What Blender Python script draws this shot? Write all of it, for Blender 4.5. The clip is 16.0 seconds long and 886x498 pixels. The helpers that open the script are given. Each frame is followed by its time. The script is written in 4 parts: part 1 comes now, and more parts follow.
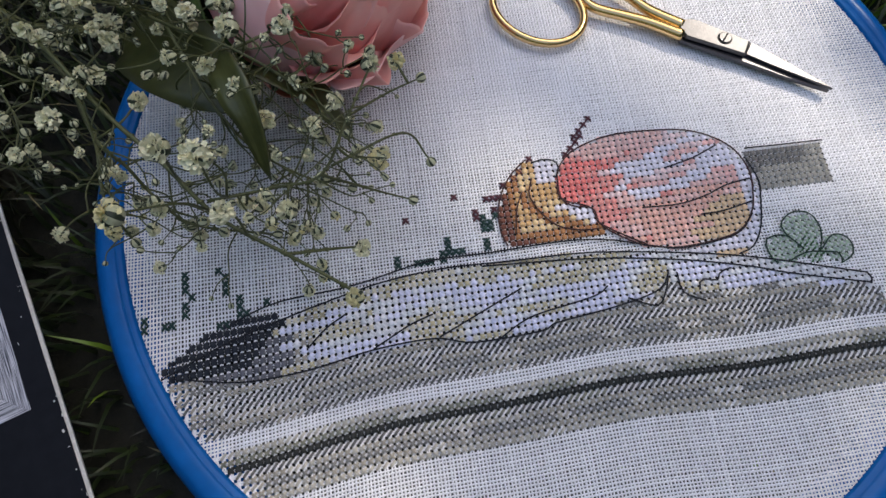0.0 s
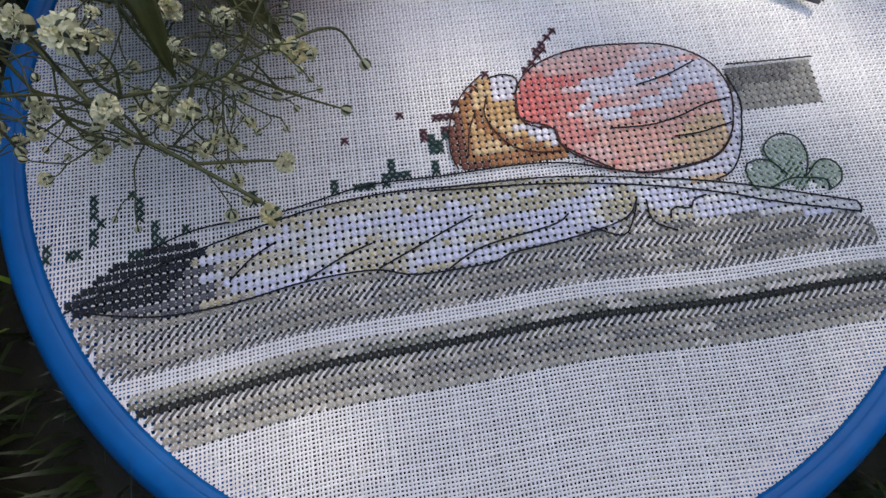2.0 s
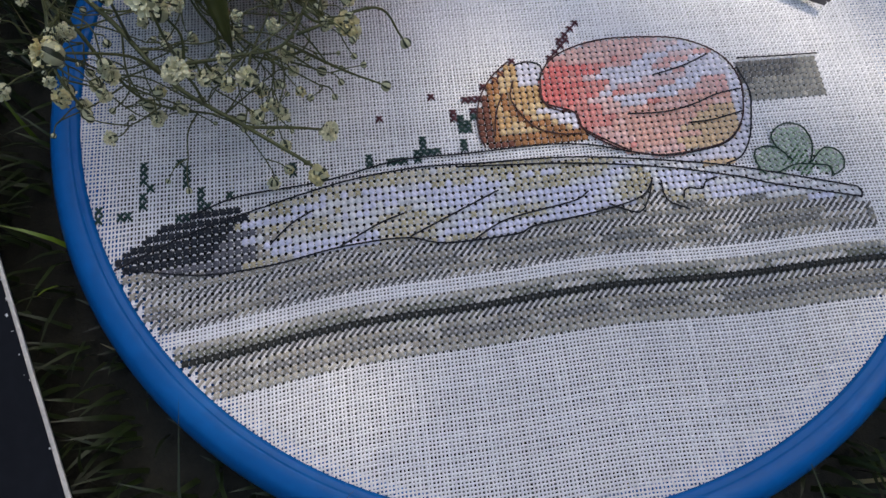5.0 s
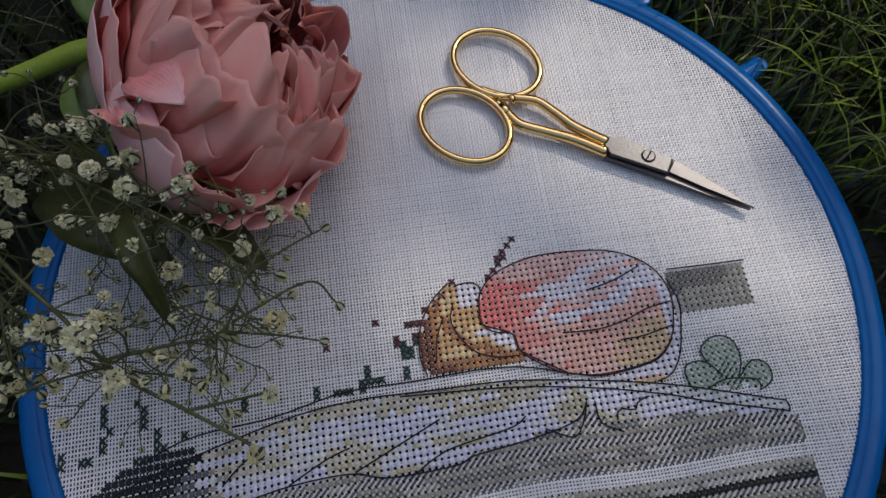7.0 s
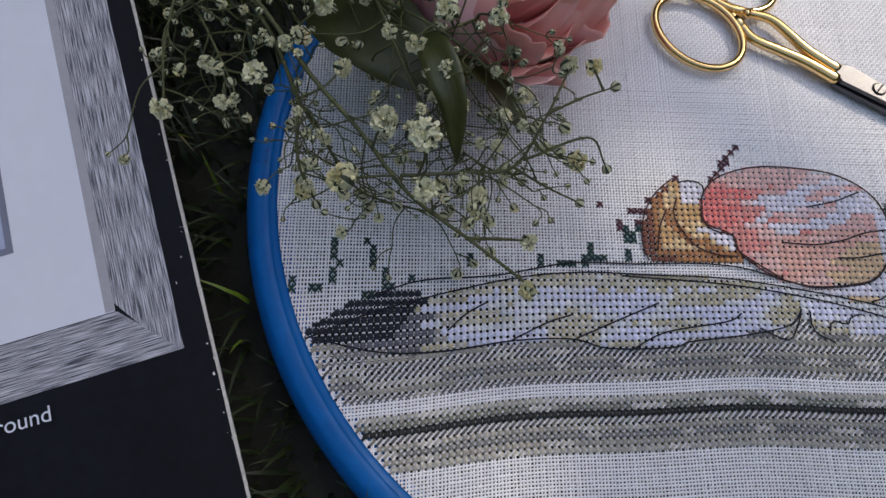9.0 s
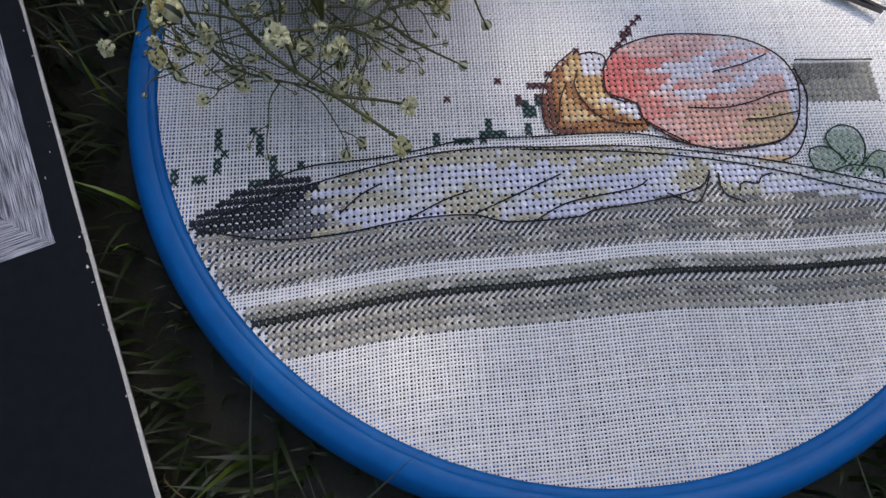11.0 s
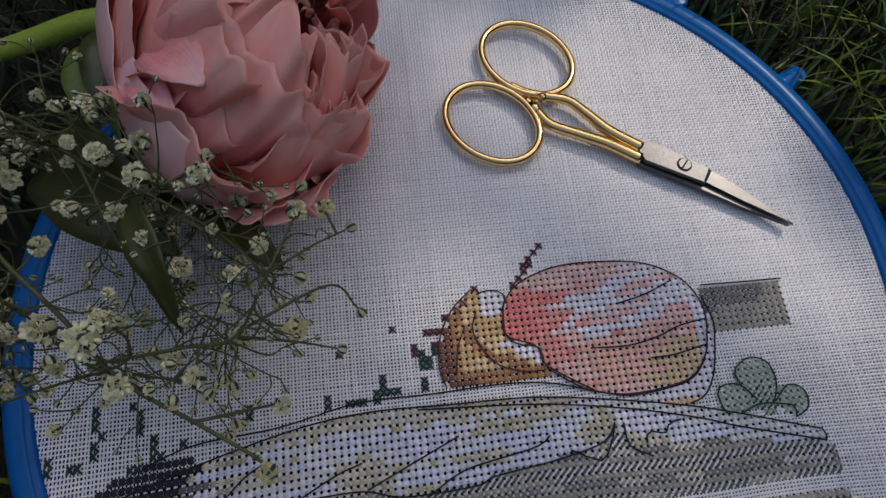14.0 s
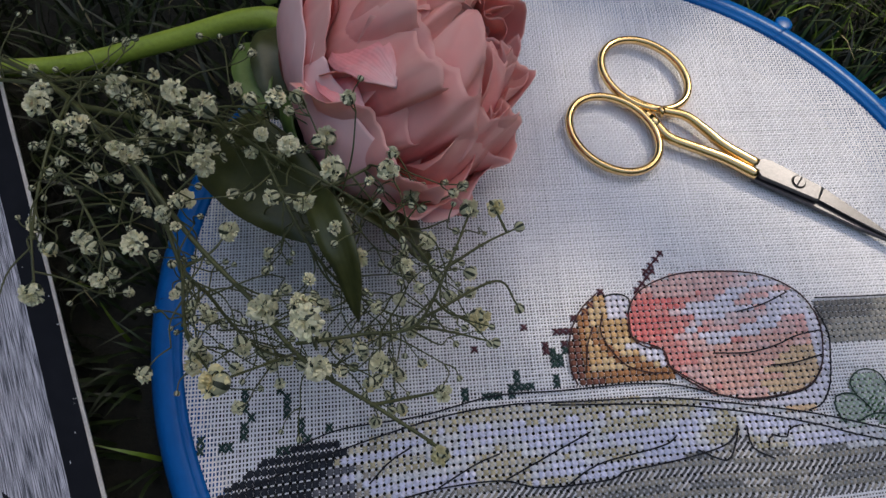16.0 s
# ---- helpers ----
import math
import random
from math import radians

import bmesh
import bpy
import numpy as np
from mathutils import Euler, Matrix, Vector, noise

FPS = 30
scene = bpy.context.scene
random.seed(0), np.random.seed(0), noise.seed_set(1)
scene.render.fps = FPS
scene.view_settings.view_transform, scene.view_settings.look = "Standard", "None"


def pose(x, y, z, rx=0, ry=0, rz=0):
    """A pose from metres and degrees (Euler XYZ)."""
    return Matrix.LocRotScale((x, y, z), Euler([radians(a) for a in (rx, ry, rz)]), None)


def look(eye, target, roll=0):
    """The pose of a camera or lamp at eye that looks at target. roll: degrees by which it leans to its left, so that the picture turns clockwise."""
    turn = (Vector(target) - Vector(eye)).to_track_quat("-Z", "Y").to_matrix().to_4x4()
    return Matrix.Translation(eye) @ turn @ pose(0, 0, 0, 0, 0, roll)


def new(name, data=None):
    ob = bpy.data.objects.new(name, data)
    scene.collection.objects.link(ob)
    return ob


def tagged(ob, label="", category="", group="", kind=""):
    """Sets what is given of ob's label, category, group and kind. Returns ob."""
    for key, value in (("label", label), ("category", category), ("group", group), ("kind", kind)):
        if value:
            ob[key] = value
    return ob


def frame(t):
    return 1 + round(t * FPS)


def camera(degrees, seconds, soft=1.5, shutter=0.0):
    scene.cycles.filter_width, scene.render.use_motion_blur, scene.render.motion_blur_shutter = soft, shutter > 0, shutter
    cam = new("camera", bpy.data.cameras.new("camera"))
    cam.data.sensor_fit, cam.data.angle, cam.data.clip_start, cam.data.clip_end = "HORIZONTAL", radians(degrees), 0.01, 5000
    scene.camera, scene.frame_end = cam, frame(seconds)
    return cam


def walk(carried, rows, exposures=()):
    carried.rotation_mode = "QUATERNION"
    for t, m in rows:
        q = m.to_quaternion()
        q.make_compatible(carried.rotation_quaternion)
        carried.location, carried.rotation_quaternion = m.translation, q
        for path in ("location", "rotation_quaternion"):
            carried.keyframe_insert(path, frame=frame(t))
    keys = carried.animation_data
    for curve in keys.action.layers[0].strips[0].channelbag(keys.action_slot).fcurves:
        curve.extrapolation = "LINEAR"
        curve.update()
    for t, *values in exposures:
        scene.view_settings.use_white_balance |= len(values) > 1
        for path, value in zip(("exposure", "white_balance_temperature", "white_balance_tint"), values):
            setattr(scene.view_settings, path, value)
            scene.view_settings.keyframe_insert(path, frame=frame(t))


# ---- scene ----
cam = camera(67.0, 16.0, soft=1.45)
PATH = [
    (0, -0.02248, -0.08129, 0.18807, 20.326, -0.095, -0.007),
    (0.5, -0.02048, -0.07602, 0.17732, 19.634, -0.431, 0.085),
    (1, -0.01476, -0.07498, 0.16928, 18.543, -0.726, 0.006),
    (1.5, -0.01386, -0.07904, 0.16593, 17.911, -0.773, 0.183),
    (2, -0.01149, -0.08506, 0.16816, 17.765, -0.907, 0.071),
    (2.5, -0.01393, -0.08804, 0.16918, 18.019, -1.246, 0.321),
    (3, -0.01342, -0.08552, 0.16988, 18.141, -1.112, -0.008),
    (3.5, -0.01232, -0.08224, 0.17815, 18.736, -1.139, 0.182),
    (4, -0.01469, -0.09351, 0.17399, 18.950, -0.927, 0.794),
    (4.2, -0.01809, -0.10098, 0.17208, 18.044, -1.512, 1.483),
    (6.3, -0.01526, -0.07450, 0.18843, 21.106, -0.595, 0.810),
    (6.5, -0.01083, -0.06892, 0.19187, 21.224, -0.073, 0.122),
    (7, -0.00161, -0.05541, 0.19892, 21.806, 0.187, -0.375),
    (7.5, -0.00601, -0.04700, 0.20482, 21.980, -0.314, 0.129),
    (8, -0.02809, -0.04856, 0.20558, 21.579, -1.445, 2.243),
    (8.5, -0.05313, -0.06303, 0.20038, 20.506, -2.284, 5.582),
    (9, -0.05953, -0.08410, 0.19098, 19.084, -3.197, 8.246),
    (9.2, -0.05633, -0.09084, 0.18683, 18.392, -2.824, 8.416),
    (11.3, -0.02814, -0.10481, 0.17648, 18.953, -2.366, 2.974),
    (11.5, -0.02394, -0.10287, 0.17923, 19.635, -1.906, 2.032),
    (12, -0.00482, -0.09333, 0.18082, 19.544, -1.121, -0.141),
    (12.5, 0.00730, -0.08486, 0.17867, 19.644, -0.905, -1.271),
    (13, 0.01076, -0.07504, 0.17969, 19.903, -1.071, -0.804),
    (13.5, 0.00364, -0.06683, 0.18203, 20.003, -1.341, 0.096),
    (14, -0.01224, -0.04930, 0.18961, 21.302, -2.200, 1.356),
    (14.5, -0.03284, -0.04224, 0.19515, 21.982, -2.715, 2.959),
    (15, -0.02988, -0.04829, 0.19209, 21.129, -2.451, 3.589),
    (15.5, -0.03437, -0.05570, 0.19079, 21.631, -3.126, 3.303),
    (16, -0.04727, -0.05495, 0.19385, 21.780, -3.530, 3.575),
]
walk(cam, [(t, pose(x, y, z, rx, ry, rz)) for t, x, y, z, rx, ry, rz in PATH], [(0.0, -0.14, 7000, 10), (4.2, -0.14, 7000, 10), (6.5, -0.68, 7000, 10), (7.5, -0.86, 7000, 11), (8.5, -0.35, 7000, 10), (9.2, -0.39, 7000, 10), (11.3, -0.19, 7000, 10), (13.0, -0.24, 7000, 10), (14.0, -0.91, 7000, 11), (14.5, -0.54, 7000, 11), (15.0, -0.41, 7000, 11), (16.0, -0.49, 7000, 11)])

# ---- world, sun, exposure ----
SUN_DIR = Vector((0.42, 0.50, 0.76)).normalized()
world = bpy.data.worlds.new("sky")
scene.world = world
world.use_nodes = True
wn = world.node_tree
sky = wn.nodes.new("ShaderNodeTexSky")
sky.sky_type = "NISHITA"
sky.sun_disc = False
sky.sun_elevation = math.asin(SUN_DIR.z)
sky.sun_rotation = math.atan2(SUN_DIR.x, SUN_DIR.y)
sky.air_density, sky.dust_density, sky.ozone_density = 1.0, 3.0, 1.0
wn.links.new(sky.outputs[0], wn.nodes["Background"].inputs[0])
wn.nodes["Background"].inputs[1].default_value = 0.42
sun_data = bpy.data.lights.new("sun", "SUN")
sun_data.energy, sun_data.angle, sun_data.color = 2.75, radians(0.53), (1.0, 0.93, 0.82)
sun = new("sun", sun_data)
sun.matrix_world = look(SUN_DIR * 20, (0, 0, 0))

GROUND = 0.016      # the soil's height; the cloth lies at CLOTH
CLOTH = 0.030


# ---- materials ----
def mat(name, color, rough=0.6, vary=0.15, scale=40.0, bump=0.0, bump_scale=None, metal=0.0, spec=0.5, sss=0.0, per_object=0.0, per_island=0.0, sheen=0.0, coat=0.0):
    """A surface of one colour with stains at two scales, grain relief and, where asked, a shade of its own for each piece."""
    m = bpy.data.materials.new(name)
    m.use_nodes = True
    nt, b = m.node_tree, m.node_tree.nodes["Principled BSDF"]
    b.inputs["Roughness"].default_value = rough
    b.inputs["Metallic"].default_value = metal
    b.inputs["Specular IOR Level"].default_value = spec
    b.inputs["Subsurface Weight"].default_value = sss
    b.inputs["Subsurface Radius"].default_value = (0.004, 0.002, 0.0015)
    b.inputs["Subsurface Scale"].default_value = 0.5
    b.inputs["Sheen Weight"].default_value = sheen
    b.inputs["Coat Weight"].default_value = coat
    tc = nt.nodes.new("ShaderNodeTexCoord")
    n1, n2 = nt.nodes.new("ShaderNodeTexNoise"), nt.nodes.new("ShaderNodeTexNoise")
    n1.inputs["Scale"].default_value, n2.inputs["Scale"].default_value = scale, scale * 9
    n1.inputs["Detail"].default_value = 4
    for n in (n1, n2):
        nt.links.new(tc.outputs["Object"], n.inputs["Vector"])
    add = nt.nodes.new("ShaderNodeMath")
    add.operation = "ADD"
    nt.links.new(n1.outputs["Fac"], add.inputs[0])
    nt.links.new(n2.outputs["Fac"], add.inputs[1])
    last = add.outputs[0]
    amount = vary
    rng = nt.nodes.new("ShaderNodeMapRange")
    rng.inputs["From Min"].default_value, rng.inputs["From Max"].default_value = 0.6, 1.4
    rng.inputs["To Min"].default_value, rng.inputs["To Max"].default_value = 1 - amount, 1 + amount
    nt.links.new(last, rng.inputs["Value"])
    val = rng.outputs["Result"]
    for kind, amt in (("obj", per_object), ("isl", per_island)):
        if amt:
            src = nt.nodes.new("ShaderNodeObjectInfo" if kind == "obj" else "ShaderNodeNewGeometry")
            out = src.outputs["Random"] if kind == "obj" else src.outputs["Random Per Island"]
            r2 = nt.nodes.new("ShaderNodeMapRange")
            r2.inputs["To Min"].default_value, r2.inputs["To Max"].default_value = 1 - amt, 1 + amt
            nt.links.new(out, r2.inputs["Value"])
            mul = nt.nodes.new("ShaderNodeMath")
            mul.operation = "MULTIPLY"
            nt.links.new(val, mul.inputs[0])
            nt.links.new(r2.outputs["Result"], mul.inputs[1])
            val = mul.outputs[0]
    sc = nt.nodes.new("ShaderNodeVectorMath")
    sc.operation = "SCALE"
    sc.inputs[0].default_value = color
    nt.links.new(val, sc.inputs["Scale"])
    nt.links.new(sc.outputs["Vector"], b.inputs["Base Color"])
    if bump:
        bn, bt = nt.nodes.new("ShaderNodeBump"), nt.nodes.new("ShaderNodeTexNoise")
        bt.inputs["Scale"].default_value = bump_scale or scale * 20
        bn.inputs["Strength"].default_value, bn.inputs["Distance"].default_value = bump, 0.0004
        nt.links.new(tc.outputs["Object"], bt.inputs["Vector"])
        nt.links.new(bt.outputs["Fac"], bn.inputs["Height"])
        nt.links.new(bn.outputs["Normal"], b.inputs["Normal"])
    return m


def blend_by_uv(m, other, lo, hi, axis=1):
    """Runs a material's colour into another one along the uv axis, with a wavering edge."""
    nt, b = m.node_tree, m.node_tree.nodes["Principled BSDF"]
    link = b.inputs["Base Color"].links[0]
    source = link.from_socket
    uv, sep = nt.nodes.new("ShaderNodeUVMap"), nt.nodes.new("ShaderNodeSeparateXYZ")
    nz = nt.nodes.new("ShaderNodeTexNoise")
    nz.inputs["Scale"].default_value = 6
    nt.links.new(uv.outputs[0], sep.inputs[0])
    nt.links.new(uv.outputs[0], nz.inputs["Vector"])
    ad = nt.nodes.new("ShaderNodeMath")
    ad.operation = "MULTIPLY_ADD"
    ad.inputs[1].default_value = 0.45
    nt.links.new(nz.outputs["Fac"], ad.inputs[0])
    nt.links.new(sep.outputs[axis], ad.inputs[2])
    mr = nt.nodes.new("ShaderNodeMapRange")
    mr.inputs["From Min"].default_value, mr.inputs["From Max"].default_value = lo + 0.22, hi + 0.22
    nt.links.new(ad.outputs[0], mr.inputs["Value"])
    mx = nt.nodes.new("ShaderNodeMix")
    mx.data_type = "RGBA"
    nt.links.new(mr.outputs["Result"], mx.inputs["Factor"])
    nt.links.new(source, mx.inputs["A"])
    mx.inputs["B"].default_value = (*other, 1)
    nt.links.new(mx.outputs["Result"], b.inputs["Base Color"])
    return m


def veins(m, strength, scale):
    """Fine lengthwise ribs, along uv's second axis."""
    nt, b = m.node_tree, m.node_tree.nodes["Principled BSDF"]
    uv, wv, bn = nt.nodes.new("ShaderNodeUVMap"), nt.nodes.new("ShaderNodeTexWave"), nt.nodes.new("ShaderNodeBump")
    wv.bands_direction = "X"
    wv.inputs["Scale"].default_value, wv.inputs["Distortion"].default_value = scale, 2.5
    nt.links.new(uv.outputs[0], wv.inputs["Vector"])
    bn.inputs["Strength"].default_value, bn.inputs["Distance"].default_value = strength, 0.0005
    nt.links.new(wv.outputs["Fac"], bn.inputs["Height"])
    nt.links.new(bn.outputs["Normal"], b.inputs["Normal"])
    return m


def thin(m, amount):
    """Lets part of the light pass through a petal or a leaf."""
    nt, b = m.node_tree, m.node_tree.nodes["Principled BSDF"]
    tr, mx = nt.nodes.new("ShaderNodeBsdfTranslucent"), nt.nodes.new("ShaderNodeMixShader")
    nt.links.new(b.inputs["Base Color"].links[0].from_socket, tr.inputs["Color"])
    mx.inputs[0].default_value = amount
    nt.links.new(b.outputs[0], mx.inputs[1])
    nt.links.new(tr.outputs[0], mx.inputs[2])
    nt.links.new(mx.outputs[0], nt.nodes["Material Output"].inputs["Surface"])
    return m


SOIL = mat("soil", (0.012, 0.012, 0.007), 0.95, 0.5, 60, 0.8)
# the first two grass colours carry the lawn's shade and sunlight themselves
GRASS = [mat("grass_shade_tone", (0.016, 0.027, 0.005), 0.5, 0.2, 60, per_island=0.5),
         mat("grass_sun_tone", (0.105, 0.165, 0.014), 0.45, 0.2, 60, per_island=0.45),
         mat("grass_dry", (0.20, 0.17, 0.08), 0.6, 0.2, 60, per_island=0.4)]
LINEN = mat("linen", (0.83, 0.82, 0.835), 0.9, 0.07, 45, 0.5, 2600, per_island=0.05, spec=0.15)
BLUE = mat("blue_plastic", (0.0003, 0.108, 0.36), 0.28, 0.14, 25, 0.10, 600, spec=0.14)
GOLD = mat("gold_plate", (0.78, 0.54, 0.25), 0.20, 0.05, 60, 0.02, 900, metal=1.0)
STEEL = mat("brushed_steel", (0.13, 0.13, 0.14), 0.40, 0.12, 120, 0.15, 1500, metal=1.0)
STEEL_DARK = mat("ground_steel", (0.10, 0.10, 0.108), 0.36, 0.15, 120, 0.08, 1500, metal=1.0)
SLOT = mat("screw_slot", (0.02, 0.02, 0.02), 0.5, 0.1)
PETAL = [thin(veins(blend_by_uv(mat("petal_" + word, base, 0.62, 0.16, 60, per_object=0.14, spec=0.25), tip, lo, 1.02), 0.16, 4), 0.24)
         for word, base, tip, lo in (("pink", (0.85, 0.205, 0.195), (0.96, 0.54, 0.48), 0.48), ("salmon", (0.85, 0.195, 0.180), (0.96, 0.53, 0.46), 0.50), ("blush", (0.88, 0.33, 0.33), (0.96, 0.66, 0.64), 0.40))]
SEPAL_RED = mat("sepal_red", (0.26, 0.035, 0.03), 0.5, 0.3, 90, 0.2)
LEAF_FRESH = thin(veins(mat("leaf_fresh", (0.13, 0.20, 0.045), 0.45, 0.2, 80, per_object=0.15), 0.05, 2), 0.25)
LEAF_DARK = veins(mat("leaf_dark", (0.055, 0.062, 0.016), 0.42, 0.25, 80, per_object=0.15), 0.05, 2)
STEM_GREEN = mat("stem_green", (0.27, 0.36, 0.045), 0.45, 0.2, 90, 0.2)
TWIG = mat("twig_green", (0.075, 0.082, 0.026), 0.55, 0.3, 150)
GYP_WHITE = [mat("blossom_white", (0.75, 0.71, 0.47), 0.8, 0.08, 200, sss=0.1, per_object=0.10),
             mat("blossom_cream", (0.70, 0.62, 0.33), 0.8, 0.12, 200, sss=0.1, per_object=0.12)]
CALYX = mat("calyx_green", (0.022, 0.032, 0.014), 0.6, 0.3, 300)
PAPER_EDGE = mat("paper_edge", (0.62, 0.61, 0.58), 0.8, 0.2, 200)
COVER = mat("printed_cover", (0.007, 0.0072, 0.0095), 0.40, 0.35, 35, 0.06, 500, spec=0.12)
MOUNT = mat("printed_mount", (0.66, 0.68, 0.76), 0.35, 0.03, 25)
PRINT_BLUE = mat("printed_picture", (0.36, 0.40, 0.56), 0.35, 0.12, 90)
PRINT_EDGE = mat("printed_edge", (0.17, 0.18, 0.24), 0.35, 0.1, 90)
PRINT_SHADE = mat("printed_shade", (0.36, 0.35, 0.38), 0.35, 0.1, 60)
PRINT_WHITE = mat("printed_letters", (0.70, 0.72, 0.80), 0.4, 0.05, 90)


def wood_print(name, axis):
    """The printed weathered-wood frame: fine dark and pale lines along one axis."""
    m = mat(name, (0.5, 0.5, 0.5), 0.36, 0.1, 30)
    nt, b = m.node_tree, m.node_tree.nodes["Principled BSDF"]
    tc, mp, nz, rp = (nt.nodes.new("ShaderNode" + k) for k in ("TexCoord", "Mapping", "TexNoise", "ValToRGB"))
    mp.inputs["Scale"].default_value = (5200, 120, 1) if axis == "y" else (120, 5200, 1)
    nz.inputs["Scale"].default_value, nz.inputs["Detail"].default_value = 1.0, 6
    rp.color_ramp.elements[0].position, rp.color_ramp.elements[0].color = 0.40, (0.04, 0.042, 0.052, 1)
    rp.color_ramp.elements[1].position, rp.color_ramp.elements[1].color = 0.62, (0.58, 0.57, 0.62, 1)
    nt.links.new(tc.outputs["Object"], mp.inputs[0])
    nt.links.new(mp.outputs[0], nz.inputs["Vector"])
    nt.links.new(nz.outputs["Fac"], rp.inputs[0])
    nt.links.new(rp.outputs[0], b.inputs["Base Color"])
    return m


WOOD_Y, WOOD_X = wood_print("printed_wood_upright", "y"), wood_print("printed_wood_level", "x")


def thread(name, color):
    return mat(name, color, 0.7, 0.14, 400, 0.45, 3500, per_island=0.16, spec=0.25, sheen=0.1)


# ---- geometry helpers ----
def mesh(name, verts, faces, materials, parent=None, label="", smooth=True, uvs=None, slots=None):
    """One mesh object; its part of a thing where a parent is given. uvs: one pair a vertex. slots: a material number a face."""
    me = bpy.data.meshes.new(name)
    me.from_pydata([tuple(v) for v in verts], [], faces)
    for m in materials if isinstance(materials, (list, tuple)) else [materials]:
        me.materials.append(m)
    if smooth:
        me.polygons.foreach_set("use_smooth", [True] * len(me.polygons))
    if slots:
        me.polygons.foreach_set("material_index", slots)
    if uvs is not None:
        layer = me.uv_layers.new(name="UVMap")
        flat = np.array(uvs, dtype=np.float32)[[v for f in faces for v in f]]
        layer.data.foreach_set("uv", flat.ravel())
    ob = new(name, me)
    if parent is not None:
        ob.parent = parent
    if label:
        ob["label"] = label
    return ob


def thing(name, label, category, group="", kind=""):
    return tagged(new(name), label, category, group, kind)


def smooth_line(points, steps=8, closed=False):
    """A Catmull-Rom line through a few points."""
    p = [Vector(q) for q in points]
    n = len(p)
    out = []
    for i in range(n if closed else n - 1):
        a = p[(i - 1) % n] if closed or i else p[0] * 2 - p[1]
        b, c = p[i], p[(i + 1) % n]
        d = p[(i + 2) % n] if closed or i + 2 < n else p[-1] * 2 - p[-2]
        for k in range(steps):
            t = k / steps
            out.append(0.5 * (2 * b + (c - a) * t + (2 * a - 5 * b + 4 * c - d) * t * t + (3 * b - a - 3 * c + d) * t ** 3))
    if not closed:
        out.append(p[-1])
    return out


def tube(points, r0, r1=None, sides=6, closed=False, flat=1.0, into=None, caps=True):
    """Vertices and faces of a tapered round bar along a line. into: (verts, faces) to add to."""
    verts, faces = into if into else ([], [])
    r1 = r0 if r1 is None else r1
    n = len(points)
    base = len(verts)
    up = Vector((0, 0, 1))
    for i, q in enumerate(points):
        a = points[(i - 1) % n] if closed or i else points[0]
        b = points[(i + 1) % n] if closed or i < n - 1 else points[-1]
        d = (Vector(b) - Vector(a)).normalized()
        s = d.cross(up)
        s = s.normalized() if s.length > 1e-3 else Vector((1, 0, 0))
        u = s.cross(d)
        r = r0 + (r1 - r0) * i / max(1, n - 1)
        for k in range(sides):
            w = 2 * math.pi * k / sides
            verts.append(Vector(q) + s * (r * math.cos(w)) + u * (r * flat * math.sin(w)))
    for i in range(n if closed else n - 1):
        for k in range(sides):
            a, b = base + i * sides, base + ((i + 1) % n) * sides
            faces.append((a + k, a + (k + 1) % sides, b + (k + 1) % sides, b + k))
    if not closed and caps:
        faces.append(tuple(base + k for k in reversed(range(sides))))
        faces.append(tuple(base + (n - 1) * sides + k for k in range(sides)))
    return verts, faces


def lathe(profile, seg=160):
    """A closed ring turned round z from a closed profile of (radius, height)."""
    verts, faces, m = [], [], len(profile)
    for i in range(seg):
        w = 2 * math.pi * i / seg
        verts += [(r * math.cos(w), r * math.sin(w), z) for r, z in profile]
    for i in range(seg):
        for k in range(m):
            a, b = i * m, (i + 1) % seg * m
            faces.append((a + k, b + k, b + (k + 1) % m, a + (k + 1) % m))
    return verts, faces


def extrude(outline, z0, z1, bevel=0.0002):
    """A flat plate from an outline (list of x, y, counter-clockwise) with a small chamfer on top."""
    n = len(outline)
    c = sum((Vector((*p, 0)) for p in outline), Vector()) / n
    ring = lambda z, k: [((p[0] - c.x) * k + c.x, (p[1] - c.y) * k + c.y, z) for p in outline]  # noqa: E731
    size = max((Vector((*p, 0)) - c).length for p in outline)
    verts = ring(z0, 1) + ring(z1 - bevel, 1) + ring(z1, 1 - bevel / size * 2)
    faces = [tuple(reversed(range(n))), tuple(range(2 * n, 3 * n))]
    for r in (0, n):
        faces += [(r + k, r + (k + 1) % n, r + n + (k + 1) % n, r + n + k) for k in range(n)]
    return verts, faces


# ---- ground and grass ----
def ground_sheet():
    xs = [-40, -4, -1] + [i * 0.05 for i in range(-10, 11)] + [1, 4, 40]
    verts = [(x, y, GROUND - 0.003 + 0.002 * noise.noise((x * 20, y * 20, 0))) for y in xs for x in xs]
    n = len(xs)
    faces = [(j * n + i, j * n + i + 1, j * n + n + i + 1, j * n + n + i) for j in range(n - 1) for i in range(n - 1)]
    return tagged(mesh("ground", verts, faces, SOIL), "dark soil of a lawn under the grass", "ground", kind="structure")


ground_sheet()


